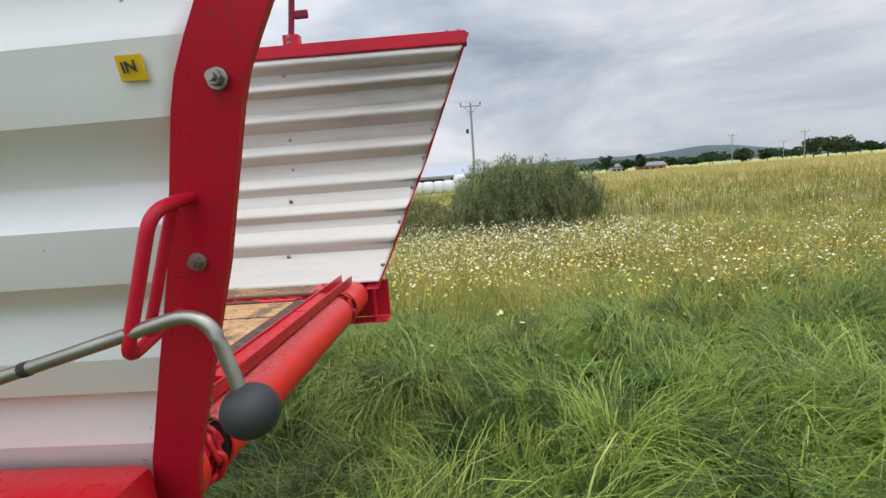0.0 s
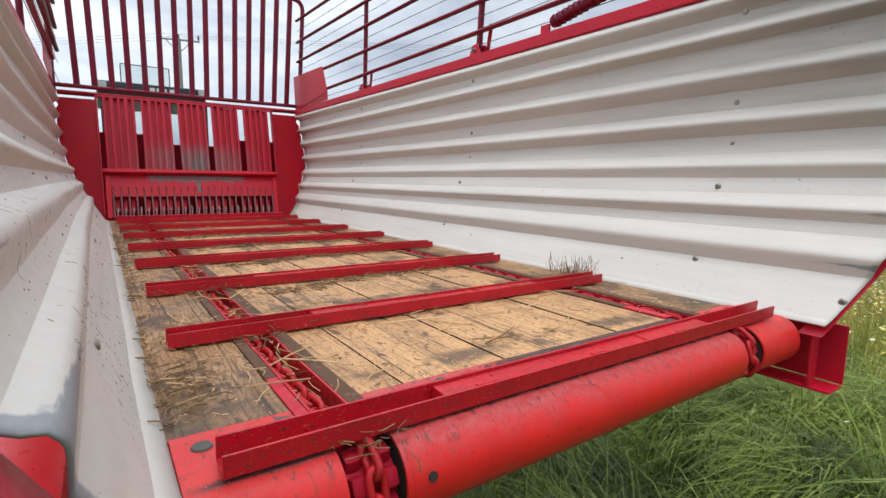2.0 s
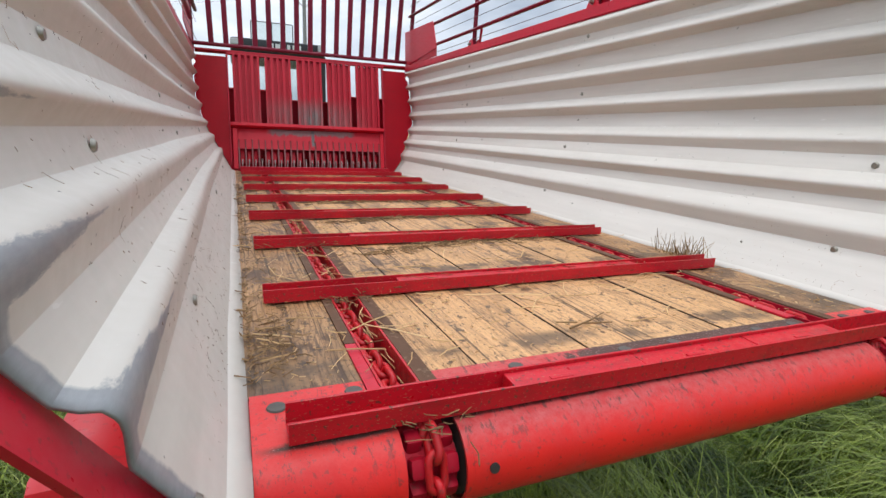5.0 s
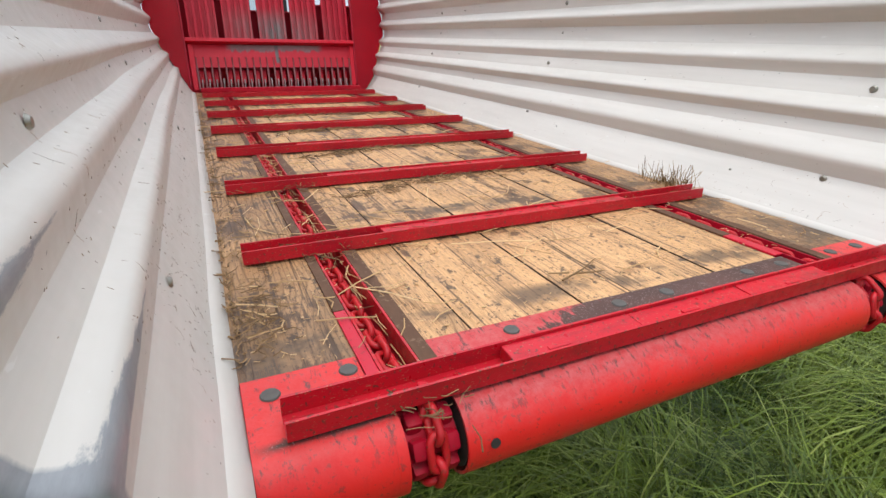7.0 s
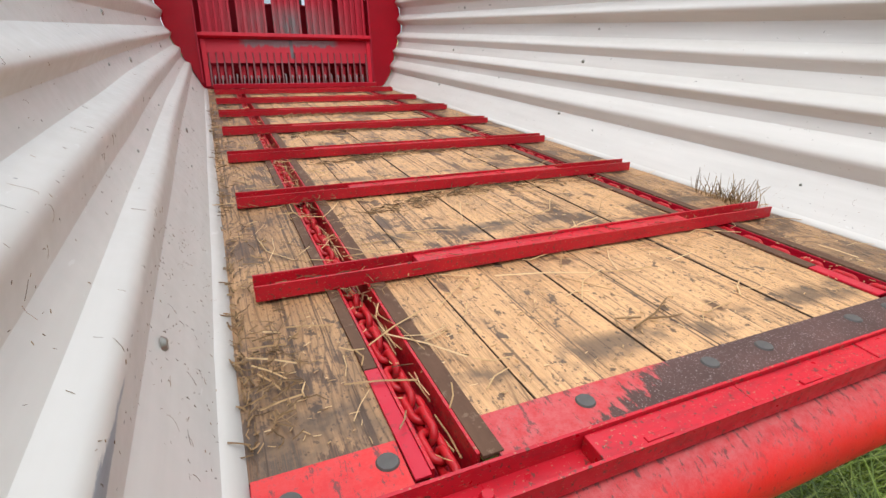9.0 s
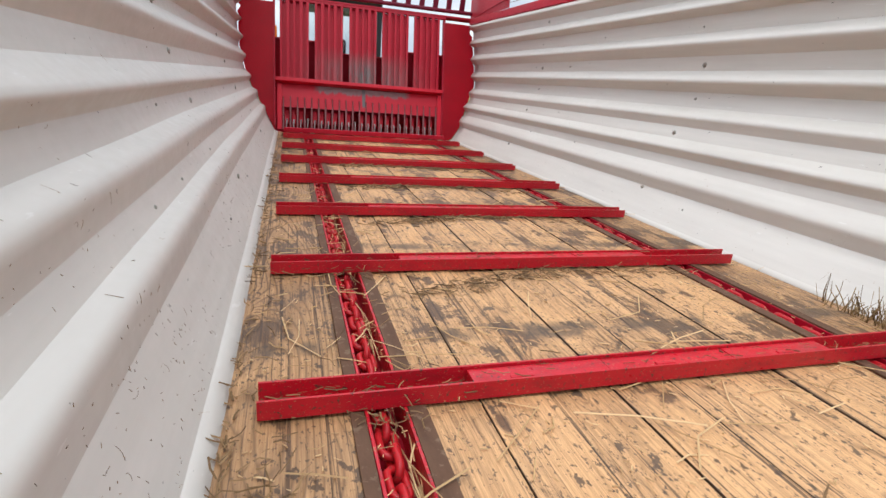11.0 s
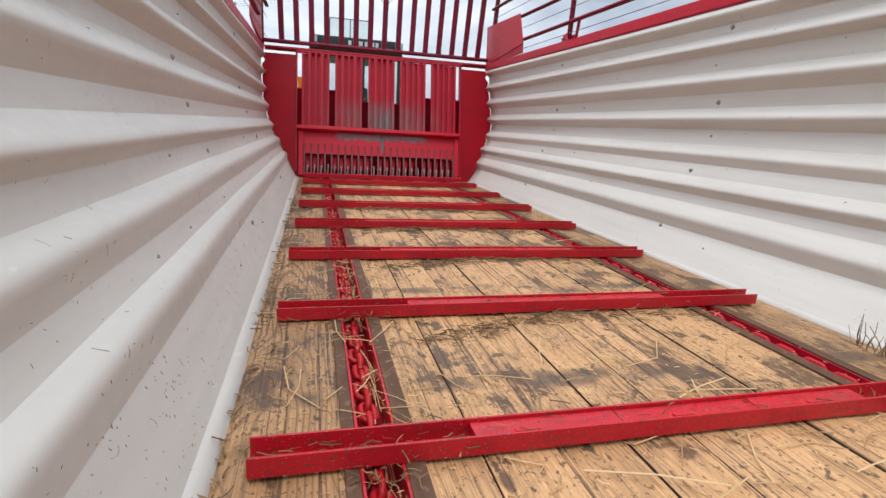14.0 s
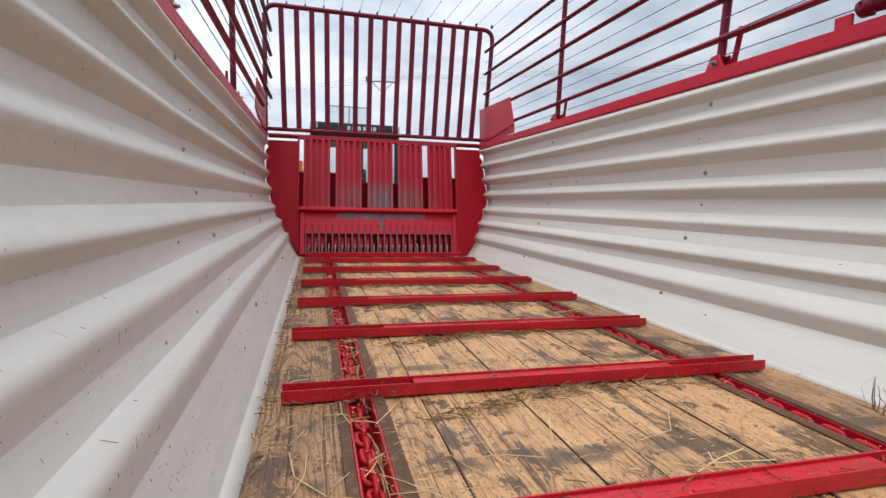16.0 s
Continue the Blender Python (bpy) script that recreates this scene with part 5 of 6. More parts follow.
def crown_points(rng, centre, radii, n, lumps, keep=0.35):
    """Points in an uneven crown: many overlapping lumps, thinner inside."""
    c, r = np.asarray(centre, float), np.asarray(radii, float)
    lc = rng.normal(size=(lumps, 3))
    lc /= np.linalg.norm(lc, axis=1)[:, None]
    lc = c + lc * r * rng.uniform(0.3, 0.78, (lumps, 1))
    lr = rng.uniform(0.22, 0.42, lumps)[:, None] * r
    k = rng.integers(0, lumps, n)
    d = rng.normal(size=(n, 3))
    d /= np.linalg.norm(d, axis=1)[:, None]
    return lc[k] + d * lr[k] * rng.uniform(keep, 1.0, (n, 1)) ** 0.5


def tree(at, height, spread, seed, material=WOODS, leaf=0.5, n=1500):
    rng = np.random.default_rng(seed)
    e = thing("tree", at, "dark green broad-leaved tree at the far edge of the field", "tree", "far trees")
    at = Vector(at)
    bm = sweep(bmesh.new(), [at, at + Vector((0.1, 0.1, height * 0.5))], 0.035 * height, 8, 0.6)
    for k in range(4):
        a = k * 1.6 + seed
        sweep(bm, [at + Vector((0.05, 0.05, height * 0.35)), at + Vector((math.cos(a) * spread * 0.5, math.sin(a) * spread * 0.5, height * 0.75))], 0.015 * height, 6, 0.3)
    part("trunk", bm, BARK, e)
    pts = crown_points(rng, at + Vector((0, 0, height * 0.6)), (spread, spread, height * 0.45), n, 16)
    pts[:, 2] = np.maximum(pts[:, 2], at.z + 0.1 * height)
    part("crown", leaves_mesh("crown", pts, rng.uniform(0.5, 1.2, n) * leaf, material, rng, 0.6), material, e)


for i, (x, y, h, w) in enumerate(((180, -46.5, 5.6, 3.2), (181, -54, 4.0, 2.4), (178, -57.5, 5.4, 2.0), (190, -72, 3.6, 4), (192, -80, 3.2, 5), (195, -88, 4.4, 5), (190, -97, 5.0, 4),
                                 (185, -103, 4.6, 4), (178, -114, 6.6, 5), (180, -120, 7.2, 5), (182, -127, 6.4, 5), (180, -134, 4.4, 4), (178, -142, 5.4, 5), (182, -150, 5.4, 5), (190, -66, 3.0, 4))):
    tree((x, y, GZ - 0.3), h, w, 20 + i, n=1100, leaf=0.9)
for i in range(26):
    tree((230 + 6 * math.sin(i * 2.0), 60 - i * 9, GZ - 0.3), 3.6 + 1.6 * math.sin(i * 1.3) ** 2, 6.5, 60 + i, n=500, leaf=1.3)

# hill at the skyline
bm = bmesh.new()
ridge = [(-2600, 34), (-1500, 26), (-900, 12), (-720, 4), (-560, 5), (-500, 12), (-440, 19), (-403, 20.5), (-370, 19), (-298, 14.5), (-163, 15), (0, 12), (400, 10), (1200, 22), (2400, 30)]
prev = None
for y in range(-2600, 2401, 20):
    z = 1.35 * lerp_table(ridge, y) + 1.2 * noise.noise((y * 0.03, 0, 0)) + 0.6 * noise.noise((y * 0.11, 3, 0))
    row = [bm.verts.new((x, y, zz)) for x, zz in ((860, GZ - 1), (880, z * 0.6), (905, z), (1050, z * 0.8), (1300, GZ - 1))]
    if prev:
        for i in range(4):
            bm.faces.new((prev[i], row[i], row[i + 1], prev[i + 1]))
    prev = row
tagged(part("backdrop_hill", bm, HILL, None, "", 60), "long low wooded hill at the skyline", "hill", kind="structure")

# ---- bush and brush heap ----
rng = np.random.default_rng(8)
BZ = float(ground_z(13.6))
BUSH = thing("willow_bush", (13.6, -1.9, BZ), "rounded grey-green willow bush in the meadow", "bush")
bm = bmesh.new()
for k in range(14):
    a = k * 0.45
    sweep(bm, [(13.6 + 0.3 * math.cos(a), -1.9 + 0.3 * math.sin(a), BZ), (13.6 + 0.9 * math.cos(a), -1.9 + 1.0 * math.sin(a), -0.3), (13.6 + 1.2 * math.cos(a), -1.75 + 1.1 * math.sin(a), 0.45)], 0.03, 5, 0.4)
part("stem_cluster", bm, BARK, BUSH)
pts = np.concatenate([crown_points(rng, (13.6, -1.15, -0.1), (1.4, 1.25, 1.12), 14000, 44), crown_points(rng, (13.6, -2.85, -0.15), (1.4, 1.35, 1.08), 14000, 44),
                      crown_points(rng, (13.4, -2.0, -0.75), (1.7, 2.7, 0.75), 18000, 44)])
pts[:, 2] = np.maximum(pts[:, 2], BZ)
shoots = []
for k in range(900):
    yy = rng.uniform(-4.3, 0.3)
    dome = max(0.0, 1 - ((yy + 1.9) / 2.6) ** 2) ** 0.5
    p = np.array([13.5 + rng.normal(-0.5, 0.6), yy, BZ + (0.35 + 1.45 * dome) * rng.uniform(0.1, 1.0) ** 0.6])
    q = rng.uniform(0, rng.uniform(0.2, 0.55), 40)
    shoots.append(p + np.stack([rng.normal(0, 0.03, 40), rng.normal(0, 0.03, 40) + q * rng.normal(0, 0.25), q], 1))
pts = np.concatenate([pts] + shoots)
pts[:, 1] = -1.95 + 0.88 * (pts[:, 1] + 1.98)
part("foliage", leaves_mesh("foliage", pts, rng.uniform(0.05, 0.15, len(pts)), WILLOW, rng, 0.14, 0.55), WILLOW, BUSH)
HEAP_LEAF = leafy("wilted_leaves", (0.0, (0.085, 0.10, 0.035)), (0.5, (0.18, 0.185, 0.07)), (1.0, (0.30, 0.26, 0.12)), clump=1.5)
HEAP = thing("brush_heap", (14, 3, BZ), "low heap of cut brown brush and weeds", "brush heap")
bm = bmesh.new()
r2 = random.Random(4)
for i in range(620):
    x, y = 14 + r2.gauss(0, 0.8), 4.2 + r2.gauss(0, 2.4)
    z = BZ + 1.65 * math.exp(-((y - 4.2) / 4.5) ** 2 - ((x - 14) / 1.2) ** 2) * r2.random()
    d = Vector((r2.gauss(0, 0.3), r2.gauss(0, 1), r2.gauss(0.1, 0.3)))
    sweep(bm, [(x, y, z), Vector((x, y, z)) + d * 0.35, Vector((x, y, z + 0.05)) + d * 0.8], 0.014, 4, 0.3)
part("brushwood", bm, BRUSH, HEAP)["kind"] = "stuff"
m = 26000
pts = np.stack([rng.normal(14, 1.0, m), rng.normal(4.2, 3.0, m), np.zeros(m)], 1)
pts[:, 2] = BZ + rng.uniform(0, 1.0, m) ** 0.7 * (1.55 + 0.25 * np.sin(pts[:, 1] * 2.1)) * np.exp(-((pts[:, 1] - 4.2) / 4.8) ** 2)
part("foliage", leaves_mesh("foliage", pts, rng.uniform(0.06, 0.2, m), HEAP_LEAF, rng, 0.2, 0.5), HEAP_LEAF, HEAP)


# ---- grass and flowers ----
def blades(name, x, y, length, width, droop, material, rng, rows=4, way=None, stray=0.55):
    """Bent blades of grass in one mesh."""
    n = len(x)
    a = rng.uniform(0, 2 * math.pi, n) if way is None else way + rng.normal(0, stray, n)
    h = np.stack([np.cos(a), np.sin(a)], 1)
    side = np.stack([-h[:, 1], h[:, 0]], 1)
    vs = []
    lean0 = np.abs(rng.normal(0.12, 0.16, n))
    fwd, up = np.zeros(n), np.zeros(n)
    for k in range(rows + 1):
        t = k / rows
        if k:
            ang = np.minimum(lean0 + droop * ((k - 0.5) / rows) ** 1.25, 2.6)
            fwd = fwd + length / rows * np.sin(ang)
            up = up + length / rows * np.cos(ang)
        w = width * (1 - t) ** 0.6 if k else width * 0.8
        p = np.stack([x + h[:, 0] * fwd, y + h[:, 1] * fwd, ground_z(x) + np.maximum(up, 0.01)], 1)
        if k < rows:
            vs += [p + np.concatenate([side * w[:, None], np.zeros((n, 1))], 1), p - np.concatenate([side * w[:, None], np.zeros((n, 1))], 1)]
        else:
            vs.append(p)
    m = 2 * rows + 1
    v = np.stack(vs, 1).reshape(-1, 3)
    quads = [(2 * k, 2 * k + 1, 2 * k + 3, 2 * k + 2) for k in range(rows - 1)]
    idx = [i for q in quads for i in q] + [2 * rows - 2, 2 * rows - 1, 2 * rows]
    loops = (np.asarray(idx)[None, :] + (np.arange(n) * m)[:, None]).ravel()
    starts = ([4 * k for k in range(rows)])
    per = 4 * (rows - 1) + 3
    st = (np.asarray(starts)[None, :] + (np.arange(n) * per)[:, None]).ravel()
    me = bpy.data.meshes.new(name)
    me.vertices.add(len(v))
    me.vertices.foreach_set("co", v.ravel())
    me.loops.add(len(loops))
    me.loops.foreach_set("vertex_index", loops)
    me.polygons.add(len(st))
    me.polygons.foreach_set("loop_start", st)
    me.update(calc_edges=True)
    me.validate()
    me.polygons.foreach_set("use_smooth", np.ones(len(me.polygons), bool))
    me.materials.append(material)
    return part(name, me, material)


rng = np.random.default_rng(11)


def lay(x, y, scale=0.55):
    """Which way the grass lies: it changes slowly over the meadow."""
    return 2.2 * np.sin(x * scale * 2.1 + 1.3 * np.sin(y * scale * 1.7)) + 1.6 * np.sin(y * scale * 2.6 + 0.7 * x)


def tufts(rng, n, x0, x1, y0, y1, per, size, comb=0.7):
    """Tufts of blades that fall outwards from the tuft's middle, combed along the lay of the meadow."""
    k = max(1, n // per)
    cx, cy = rng.uniform(x0, x1, k), rng.uniform(y0, y1, k)
    grow, turn = rng.uniform(0.6, 1.35, k), rng.normal(0, 0.5, k)
    i = rng.integers(0, k, n)
    dx, dy = rng.normal(0, 1, n), rng.normal(0, 1, n)
    x, y = cx[i] + size * dx, cy[i] + size * dy
    a = lay(cx, cy)[i] + turn[i]
    return x, y, grow[i], np.arctan2(dy + 1.5 * comb * np.sin(a), dx + 1.5 * comb * np.cos(a))


def mounds(x, y):
    """Hummocks and hollows in the height of the grass."""
    return 1 + 0.55 * np.sin(3.1 * x + 1.7 * np.sin(2.3 * y)) * np.sin(3.7 * y + 1.1 * np.sin(2.9 * x)) + 0.16 * np.sin(7.3 * x + 5.1 * y) * np.sin(6.1 * y - 4.3 * x)


x, y, grow, way = tufts(rng, 170000, -0.9, 3.3, -3.6, 2.3, 190, 0.075, 0.9)
n = len(x)
near = blades("near_grass", x, y, rng.uniform(0.26, 0.56, n) * grow * mounds(x, y), rng.uniform(0.0014, 0.0034, n), rng.uniform(2.0, 4.4, n), GRASS, rng, 5, way=way, stray=0.42)
tagged(near, "long lush green grass bending over round the wagon", "grass", kind="stuff")
x, y, grow, way = tufts(rng, 9000, 0.3, 3.3, -3.2, 1.6, 12, 0.05)
n = len(x)
tagged(blades("broad_grass", x, y, rng.uniform(0.35, 0.65, n) * grow * mounds(x, y), rng.uniform(0.0028, 0.0052, n), rng.uniform(2.2, 3.8, n), GRASS, rng, 5, way=way), "broader bright grass blades among the tufts", "grass", kind="stuff")
x, y, grow, way = tufts(rng, 16000, -3.2, -0.8, -0.5, 5.0, 60, 0.09)
n = len(x)
tagged(blades("side_grass", x, y, rng.uniform(0.35, 0.65, n) * grow, rng.uniform(0.002, 0.004, n), rng.uniform(1.2, 3.0, n), GRASS, rng, 4, way=way), "long lush green grass beside the wagon", "grass", kind="stuff")
x, y, grow, way = tufts(rng, 13000, 3.1, 5.6, -8, -1.3, 80, 0.13)
n = len(x)
tagged(blades("lush_meadow_grass", x, y, rng.uniform(0.3, 0.55, n) * grow, rng.uniform(0.0025, 0.005, n), rng.uniform(1.0, 2.8, n), GRASS, rng, 4, way=way), "green grass further out in the meadow", "grass", kind="stuff")
x, y, grow, way = tufts(rng, 72000, 2.7, 15, -15, 6, 20, 0.13)
n = len(x)
tagged(blades("meadow_grass", x, y, rng.uniform(0.25, 0.50, n) * grow, rng.uniform(0.003, 0.006, n), rng.uniform(0.4, 1.9, n), MEADOW_NEAR, rng, 3, way=way), "mixed green and straw-coloured meadow grass", "grass", kind="stuff")
x, y, grow, way = tufts(rng, 16000, 2.9, 9, -9, 2.5, 14, 0.18)
n = len(x)
tagged(blades("seed_grass", x, y, rng.uniform(0.35, 0.62, n), rng.uniform(0.0012, 0.0024, n), rng.uniform(0.2, 0.9, n), MEADOW_NEAR, rng, 3, way=way), "thin yellowing grass stalks in the meadow", "grass", kind="stuff")
x, y, grow, way = tufts(rng, 46000, 14, 42, -45, 12, 16, 0.3)
n = len(x)
tagged(blades("far_meadow_grass", x, y, rng.uniform(0.4, 0.65, n) * grow, rng.uniform(0.012, 0.022, n), rng.uniform(0.2, 0.9, n), MEADOW, rng, 2, way=way), "rough meadow grass towards the field", "grass", kind="stuff")
x, y, grow, way = tufts(rng, 44000, 28, 120, -120, -6, 12, 0.6)
n = len(x)
tagged(blades("crop", x, y, rng.uniform(0.5, 0.8, n), rng.uniform(0.04, 0.07, n), rng.uniform(0.2, 0.8, n), CROP, rng, 2, way=way), "ripening yellow crop in the field", "crop", kind="stuff")

x, y, grow, way = tufts(rng, 110000, -9, 6, -11, 10, 60, 0.15)
keep = (np.abs(x) > 0.75) | (y < -0.4)
keep &= (x < -1.4) | (y < -4.2) | (y > 2.4)
x, y, grow, way = x[keep], y[keep], grow[keep], way[keep]
n = len(x)
tagged(blades("rough_grass", x, y, rng.uniform(0.4, 0.75, n) * grow, rng.uniform(0.0035, 0.0065, n), rng.uniform(1.4, 3.4, n), GRASS, rng, 4, way=way), "rough green grass all round the wagon", "grass", kind="stuff")

# broad dock leaves among the grass
DOCK = leafy("dock_leaves", (0.0, (0.05, 0.10, 0.012)), (1.0, (0.11, 0.18, 0.03)), trans=0.3)
for cx, cy in ((1.75, -1.15), (2.05, -1.35), (1.55, -1.45)):
    bm = bmesh.new()
    for q in range(9):
        a, L, W = q * 2.4 + cx, rng.uniform(0.14, 0.24), rng.uniform(0.025, 0.04)
        d, sd = Vector((math.cos(a), math.sin(a), 0)), Vector((-math.sin(a), math.cos(a), 0))
        prev = None
        for t, w in ((0, 0.15), (0.25, 0.8), (0.5, 1), (0.75, 0.75), (1, 0.08)):
            c = Vector((cx, cy, GZ + 0.09 + rng.uniform(0, 0.04))) + d * L * t * 0.75 + Vector((0, 0, L * (1.1 * t - 0.55 * t * t)))
            row = [bm.verts.new(c + sd * W * w + Vector((0, 0, 0.01 * w))), bm.verts.new(c), bm.verts.new(c - sd * W * w + Vector((0, 0, 0.01 * w)))]
            if prev:
                bm.faces.new((prev[0], prev[1], row[1], row[0]))
                bm.faces.new((prev[1], prev[2], row[2], row[1]))
            prev = row
    sweep(bm, [(cx, cy, GZ), (cx, cy, GZ + 0.10)], 0.006, 5)
    tagged(part("dock_plant", bm, DOCK, None, "", 60), "broad-leaved green dock plant among the grass", "weed", "dock plants")


def flower_heads(name, x, y, z, r, material, rng, petals=8, depth=0.25):
    n = len(x)
    k = petals
    ang = np.arange(2 * k) / (2 * k) * 2 * math.pi
    rad = np.where(np.arange(2 * k) % 2 == 0, 1.0, 0.62)
    tilt = rng.normal(0, 0.35, (n, 2))
    ox, oy = np.cos(ang) * rad, np.sin(ang) * rad
    px = x[:, None] + r[:, None] * ox
    py = y[:, None] + r[:, None] * oy
    pz = z[:, None] + r[:, None] * (depth * (rad - 0.3) + tilt[:, :1] * ox + tilt[:, 1:] * oy)
    rim = np.stack([px, py, pz], 2)
    mid = np.stack([x, y, z], 1)[:, None, :]
    v = np.concatenate([mid, rim], 1).reshape(-1, 3)
    m = 2 * k + 1
    tri = np.asarray([(0, 1 + i, 1 + (i + 1) % (2 * k)) for i in range(2 * k)]).ravel()
    loops = (tri[None, :] + (np.arange(n) * m)[:, None]).ravel()
    me = bpy.data.meshes.new(name)
    me.vertices.add(len(v))
    me.vertices.foreach_set("co", v.ravel())
    me.loops.add(len(loops))
    me.loops.foreach_set("vertex_index", loops)
    me.polygons.add(len(loops) // 3)
    me.polygons.foreach_set("loop_start", np.arange(len(loops) // 3) * 3)
    me.update(calc_edges=True)
    me.materials.append(material)
    return part(name, me, material)


def flower_field(rng, n):
    """More flowers in drifts: a thick one before the bush, thinner ones over the meadow."""
    m = n // 4
    n -= m
    x = np.concatenate([rng.uniform(7.2, 12.0, m), rng.normal(8.0, 2.2, n // 3), rng.uniform(2.9, 10, n // 3), rng.uniform(9, 24, n - 2 * (n // 3))])
    y = np.concatenate([rng.uniform(-4.6, 3.5, m), rng.normal(-0.6, 1.8, n // 3), rng.uniform(-8, 2.5, n // 3), rng.uniform(-22, 4, n - 2 * (n // 3))])
    pull = 0.25 * np.sin(2.7 * x + 1.9 * y) + 0.2 * np.sin(5.3 * y - 3.1 * x)
    return x + pull, y + 0.3 * np.sin(4.1 * x - 2.3 * y)


x, y = flower_field(rng, 13000)
x, y = np.concatenate([x, rng.uniform(1.6, 3.2, 22)]), np.concatenate([y, rng.normal(0.1, 0.35, 22)])
n = len(x)
z = ground_z(x) + rng.uniform(0.40, 0.66, n)
tagged(flower_heads("daisy_heads", x, y, z, (0.007 + 0.014 * rng.random(n) ** 1.8) * np.where(x > 8, 1.35, 1.0), PETAL, rng), "white daisies scattered through the meadow", "flowers", kind="stuff")
keep = rng.random(n) < 0.8
tagged(flower_heads("daisy_centres", x[keep], y[keep], z[keep] + 0.004, np.full(keep.sum(), 0.0065), PETAL_Y, rng, 4, 0.0), "yellow daisy centres", "flowers", kind="stuff")
tagged(blades("daisy_stalks", x, y, (z - ground_z(x)) * 1.02, np.full(n, 0.0016), np.full(n, 0.2), MEADOW, rng, 2), "thin daisy stalks", "flowers", kind="stuff")
x, y = flower_field(rng, 11000)
n = len(x)
tagged(flower_heads("yellow_heads", x, y, ground_z(x) + rng.uniform(0.3, 0.6, n), rng.uniform(0.009, 0.019, n), PETAL_Y, rng, 4), "small yellow and faded flower heads", "flowers", kind="stuff")


k = 60
i = rng.integers(0, k, 5000)
x, y = rng.uniform(3.2, 9, k)[i] + rng.normal(0, 0.22, 5000), rng.uniform(-6, 2.2, k)[i] + rng.normal(0, 0.22, 5000)
z = ground_z(x) + rng.uniform(0.25, 0.58, 5000)
tagged(flower_heads("seed_heads", x, y, z, rng.uniform(0.006, 0.014, 5000), SORREL, rng, 4, 0.9), "rust-brown seed heads in drifts through the meadow", "weeds", kind="stuff")


# ---- straw and chaff on the floor ----
def straw(name, items, material, label):
    bm = bmesh.new()
    for p, d, L, r, bend in items:
        p, d = Vector(p), Vector(d).normalized()
        s = Vector((-d.y, d.x, 0)) * bend
        sweep(bm, [p, p + d * L * 0.5 + s * L * 0.25, p + d * L], r, 4)
    return tagged(part(name, bm, material), label, "straw", kind="stuff")


r3 = random.Random(17)
items = []
for i in range(380):
    k = r3.random()
    if k < 0.16:
        x, y = r3.gauss(-0.55, 0.05), r3.uniform(0.05, 2.8)
    elif k < 0.42:
        x, y = r3.gauss(-0.44, 0.06), r3.uniform(-0.02, 2.2)
    else:
        x, y = r3.uniform(-0.38, 0.62), r3.uniform(0.04, 3.2)
    a = r3.gauss(0.3, 0.9)
    L = r3.uniform(0.012, 0.07) if r3.random() < 0.85 else r3.uniform(0.08, 0.16)
    items.append(((x, y, 0.004 + r3.random() * 0.004), (math.cos(a), math.sin(a), r3.gauss(0, 0.06)), L, r3.uniform(0.0005, 0.0013), r3.gauss(0, 0.5)))
straw("straw_litter", items, STRAW, "dry straw bits scattered over the boards")
items = []
for i in range(480):
    s = r3.choice((0, 0, 0, 1, 2))
    if s == 0:
        x, y = -0.612 + abs(r3.gauss(0, 0.03)), r3.choice((r3.gauss(0.19, 0.06), r3.uniform(0.05, 3.5), r3.uniform(0.05, 3.5), r3.uniform(0.05, 3.5)))
    elif s == 1:
        x, y = r3.uniform(-0.6, 0.6), SLAT_Y + SLAT_STEP * r3.randrange(0, 6) + r3.uniform(0.008, 0.09)
    else:
        x, y = -0.441 + r3.gauss(0, 0.035), r3.choice((SLAT_Y - 0.02, SLAT_Y + SLAT_STEP - 0.02, -0.12, r3.uniform(0, 2))) + r3.gauss(0, 0.015)
    a = r3.uniform(0, 6.3)
    items.append(((x, y, 0.006 + r3.random() * 0.012), (math.cos(a), math.sin(a), r3.gauss(0, 0.3)), r3.uniform(0.008, 0.035), r3.uniform(0.0005, 0.0011), r3.gauss(0, 0.6)))
for i in range(280):
    y = r3.gauss(0.22, 0.08) if i % 9 == 0 else r3.uniform(0.03, 2.6)
    a = r3.gauss(1.57, 0.6)
    items.append(((-0.634 + abs(r3.gauss(0, 0.006)), y, 0.004 + r3.random() * 0.006), (math.cos(a), math.sin(a), r3.gauss(0, 0.2)), r3.uniform(0.006, 0.028), r3.uniform(0.0006, 0.0015), r3.gauss(0, 0.5)))
straw("chaff_litter", items, CHAFF, "damp chaff and stems caught along the wall and slats")
items = []
for line, spread in ((0.80, 0.02), (1.30, 0.02), (1.79, 0.02), (2.28, 0.02)):
    for i in range(330):
        x = r3.uniform(-0.36, 0.40) if r3.random() < 0.6 else r3.gauss(-0.12, 0.12)
        a = r3.gauss(0.0, 0.7)
        items.append(((x, line + 0.05 * math.sin(x * 6 + line) + r3.gauss(0, spread), 0.003 + r3.random() * 0.006), (math.cos(a), math.sin(a), r3.gauss(0, 0.15)), r3.uniform(0.006, 0.045), r3.uniform(0.0005, 0.0012), r3.gauss(0, 0.6)))
for k in range(0, 6):
    for i in range(190):
        x = r3.choice((-1, 1)) * r3.uniform(0.33, 0.595) if r3.random() < 0.75 else r3.uniform(-0.6, 0.6)
        lift = 0.011 + 0.012 * r3.random() ** 2 if abs(x) > 0.328 else 0.031
        a = r3.gauss(0.0, 0.5)
        items.append(((x, SLAT_Y + SLAT_STEP * k + r3.uniform(0.008, 0.032), lift + r3.random() * 0.004), (math.cos(a), math.sin(a), r3.gauss(0, 0.12)), r3.uniform(0.005, 0.03), r3.uniform(0.0004, 0.0010), r3.gauss(0, 0.6)))
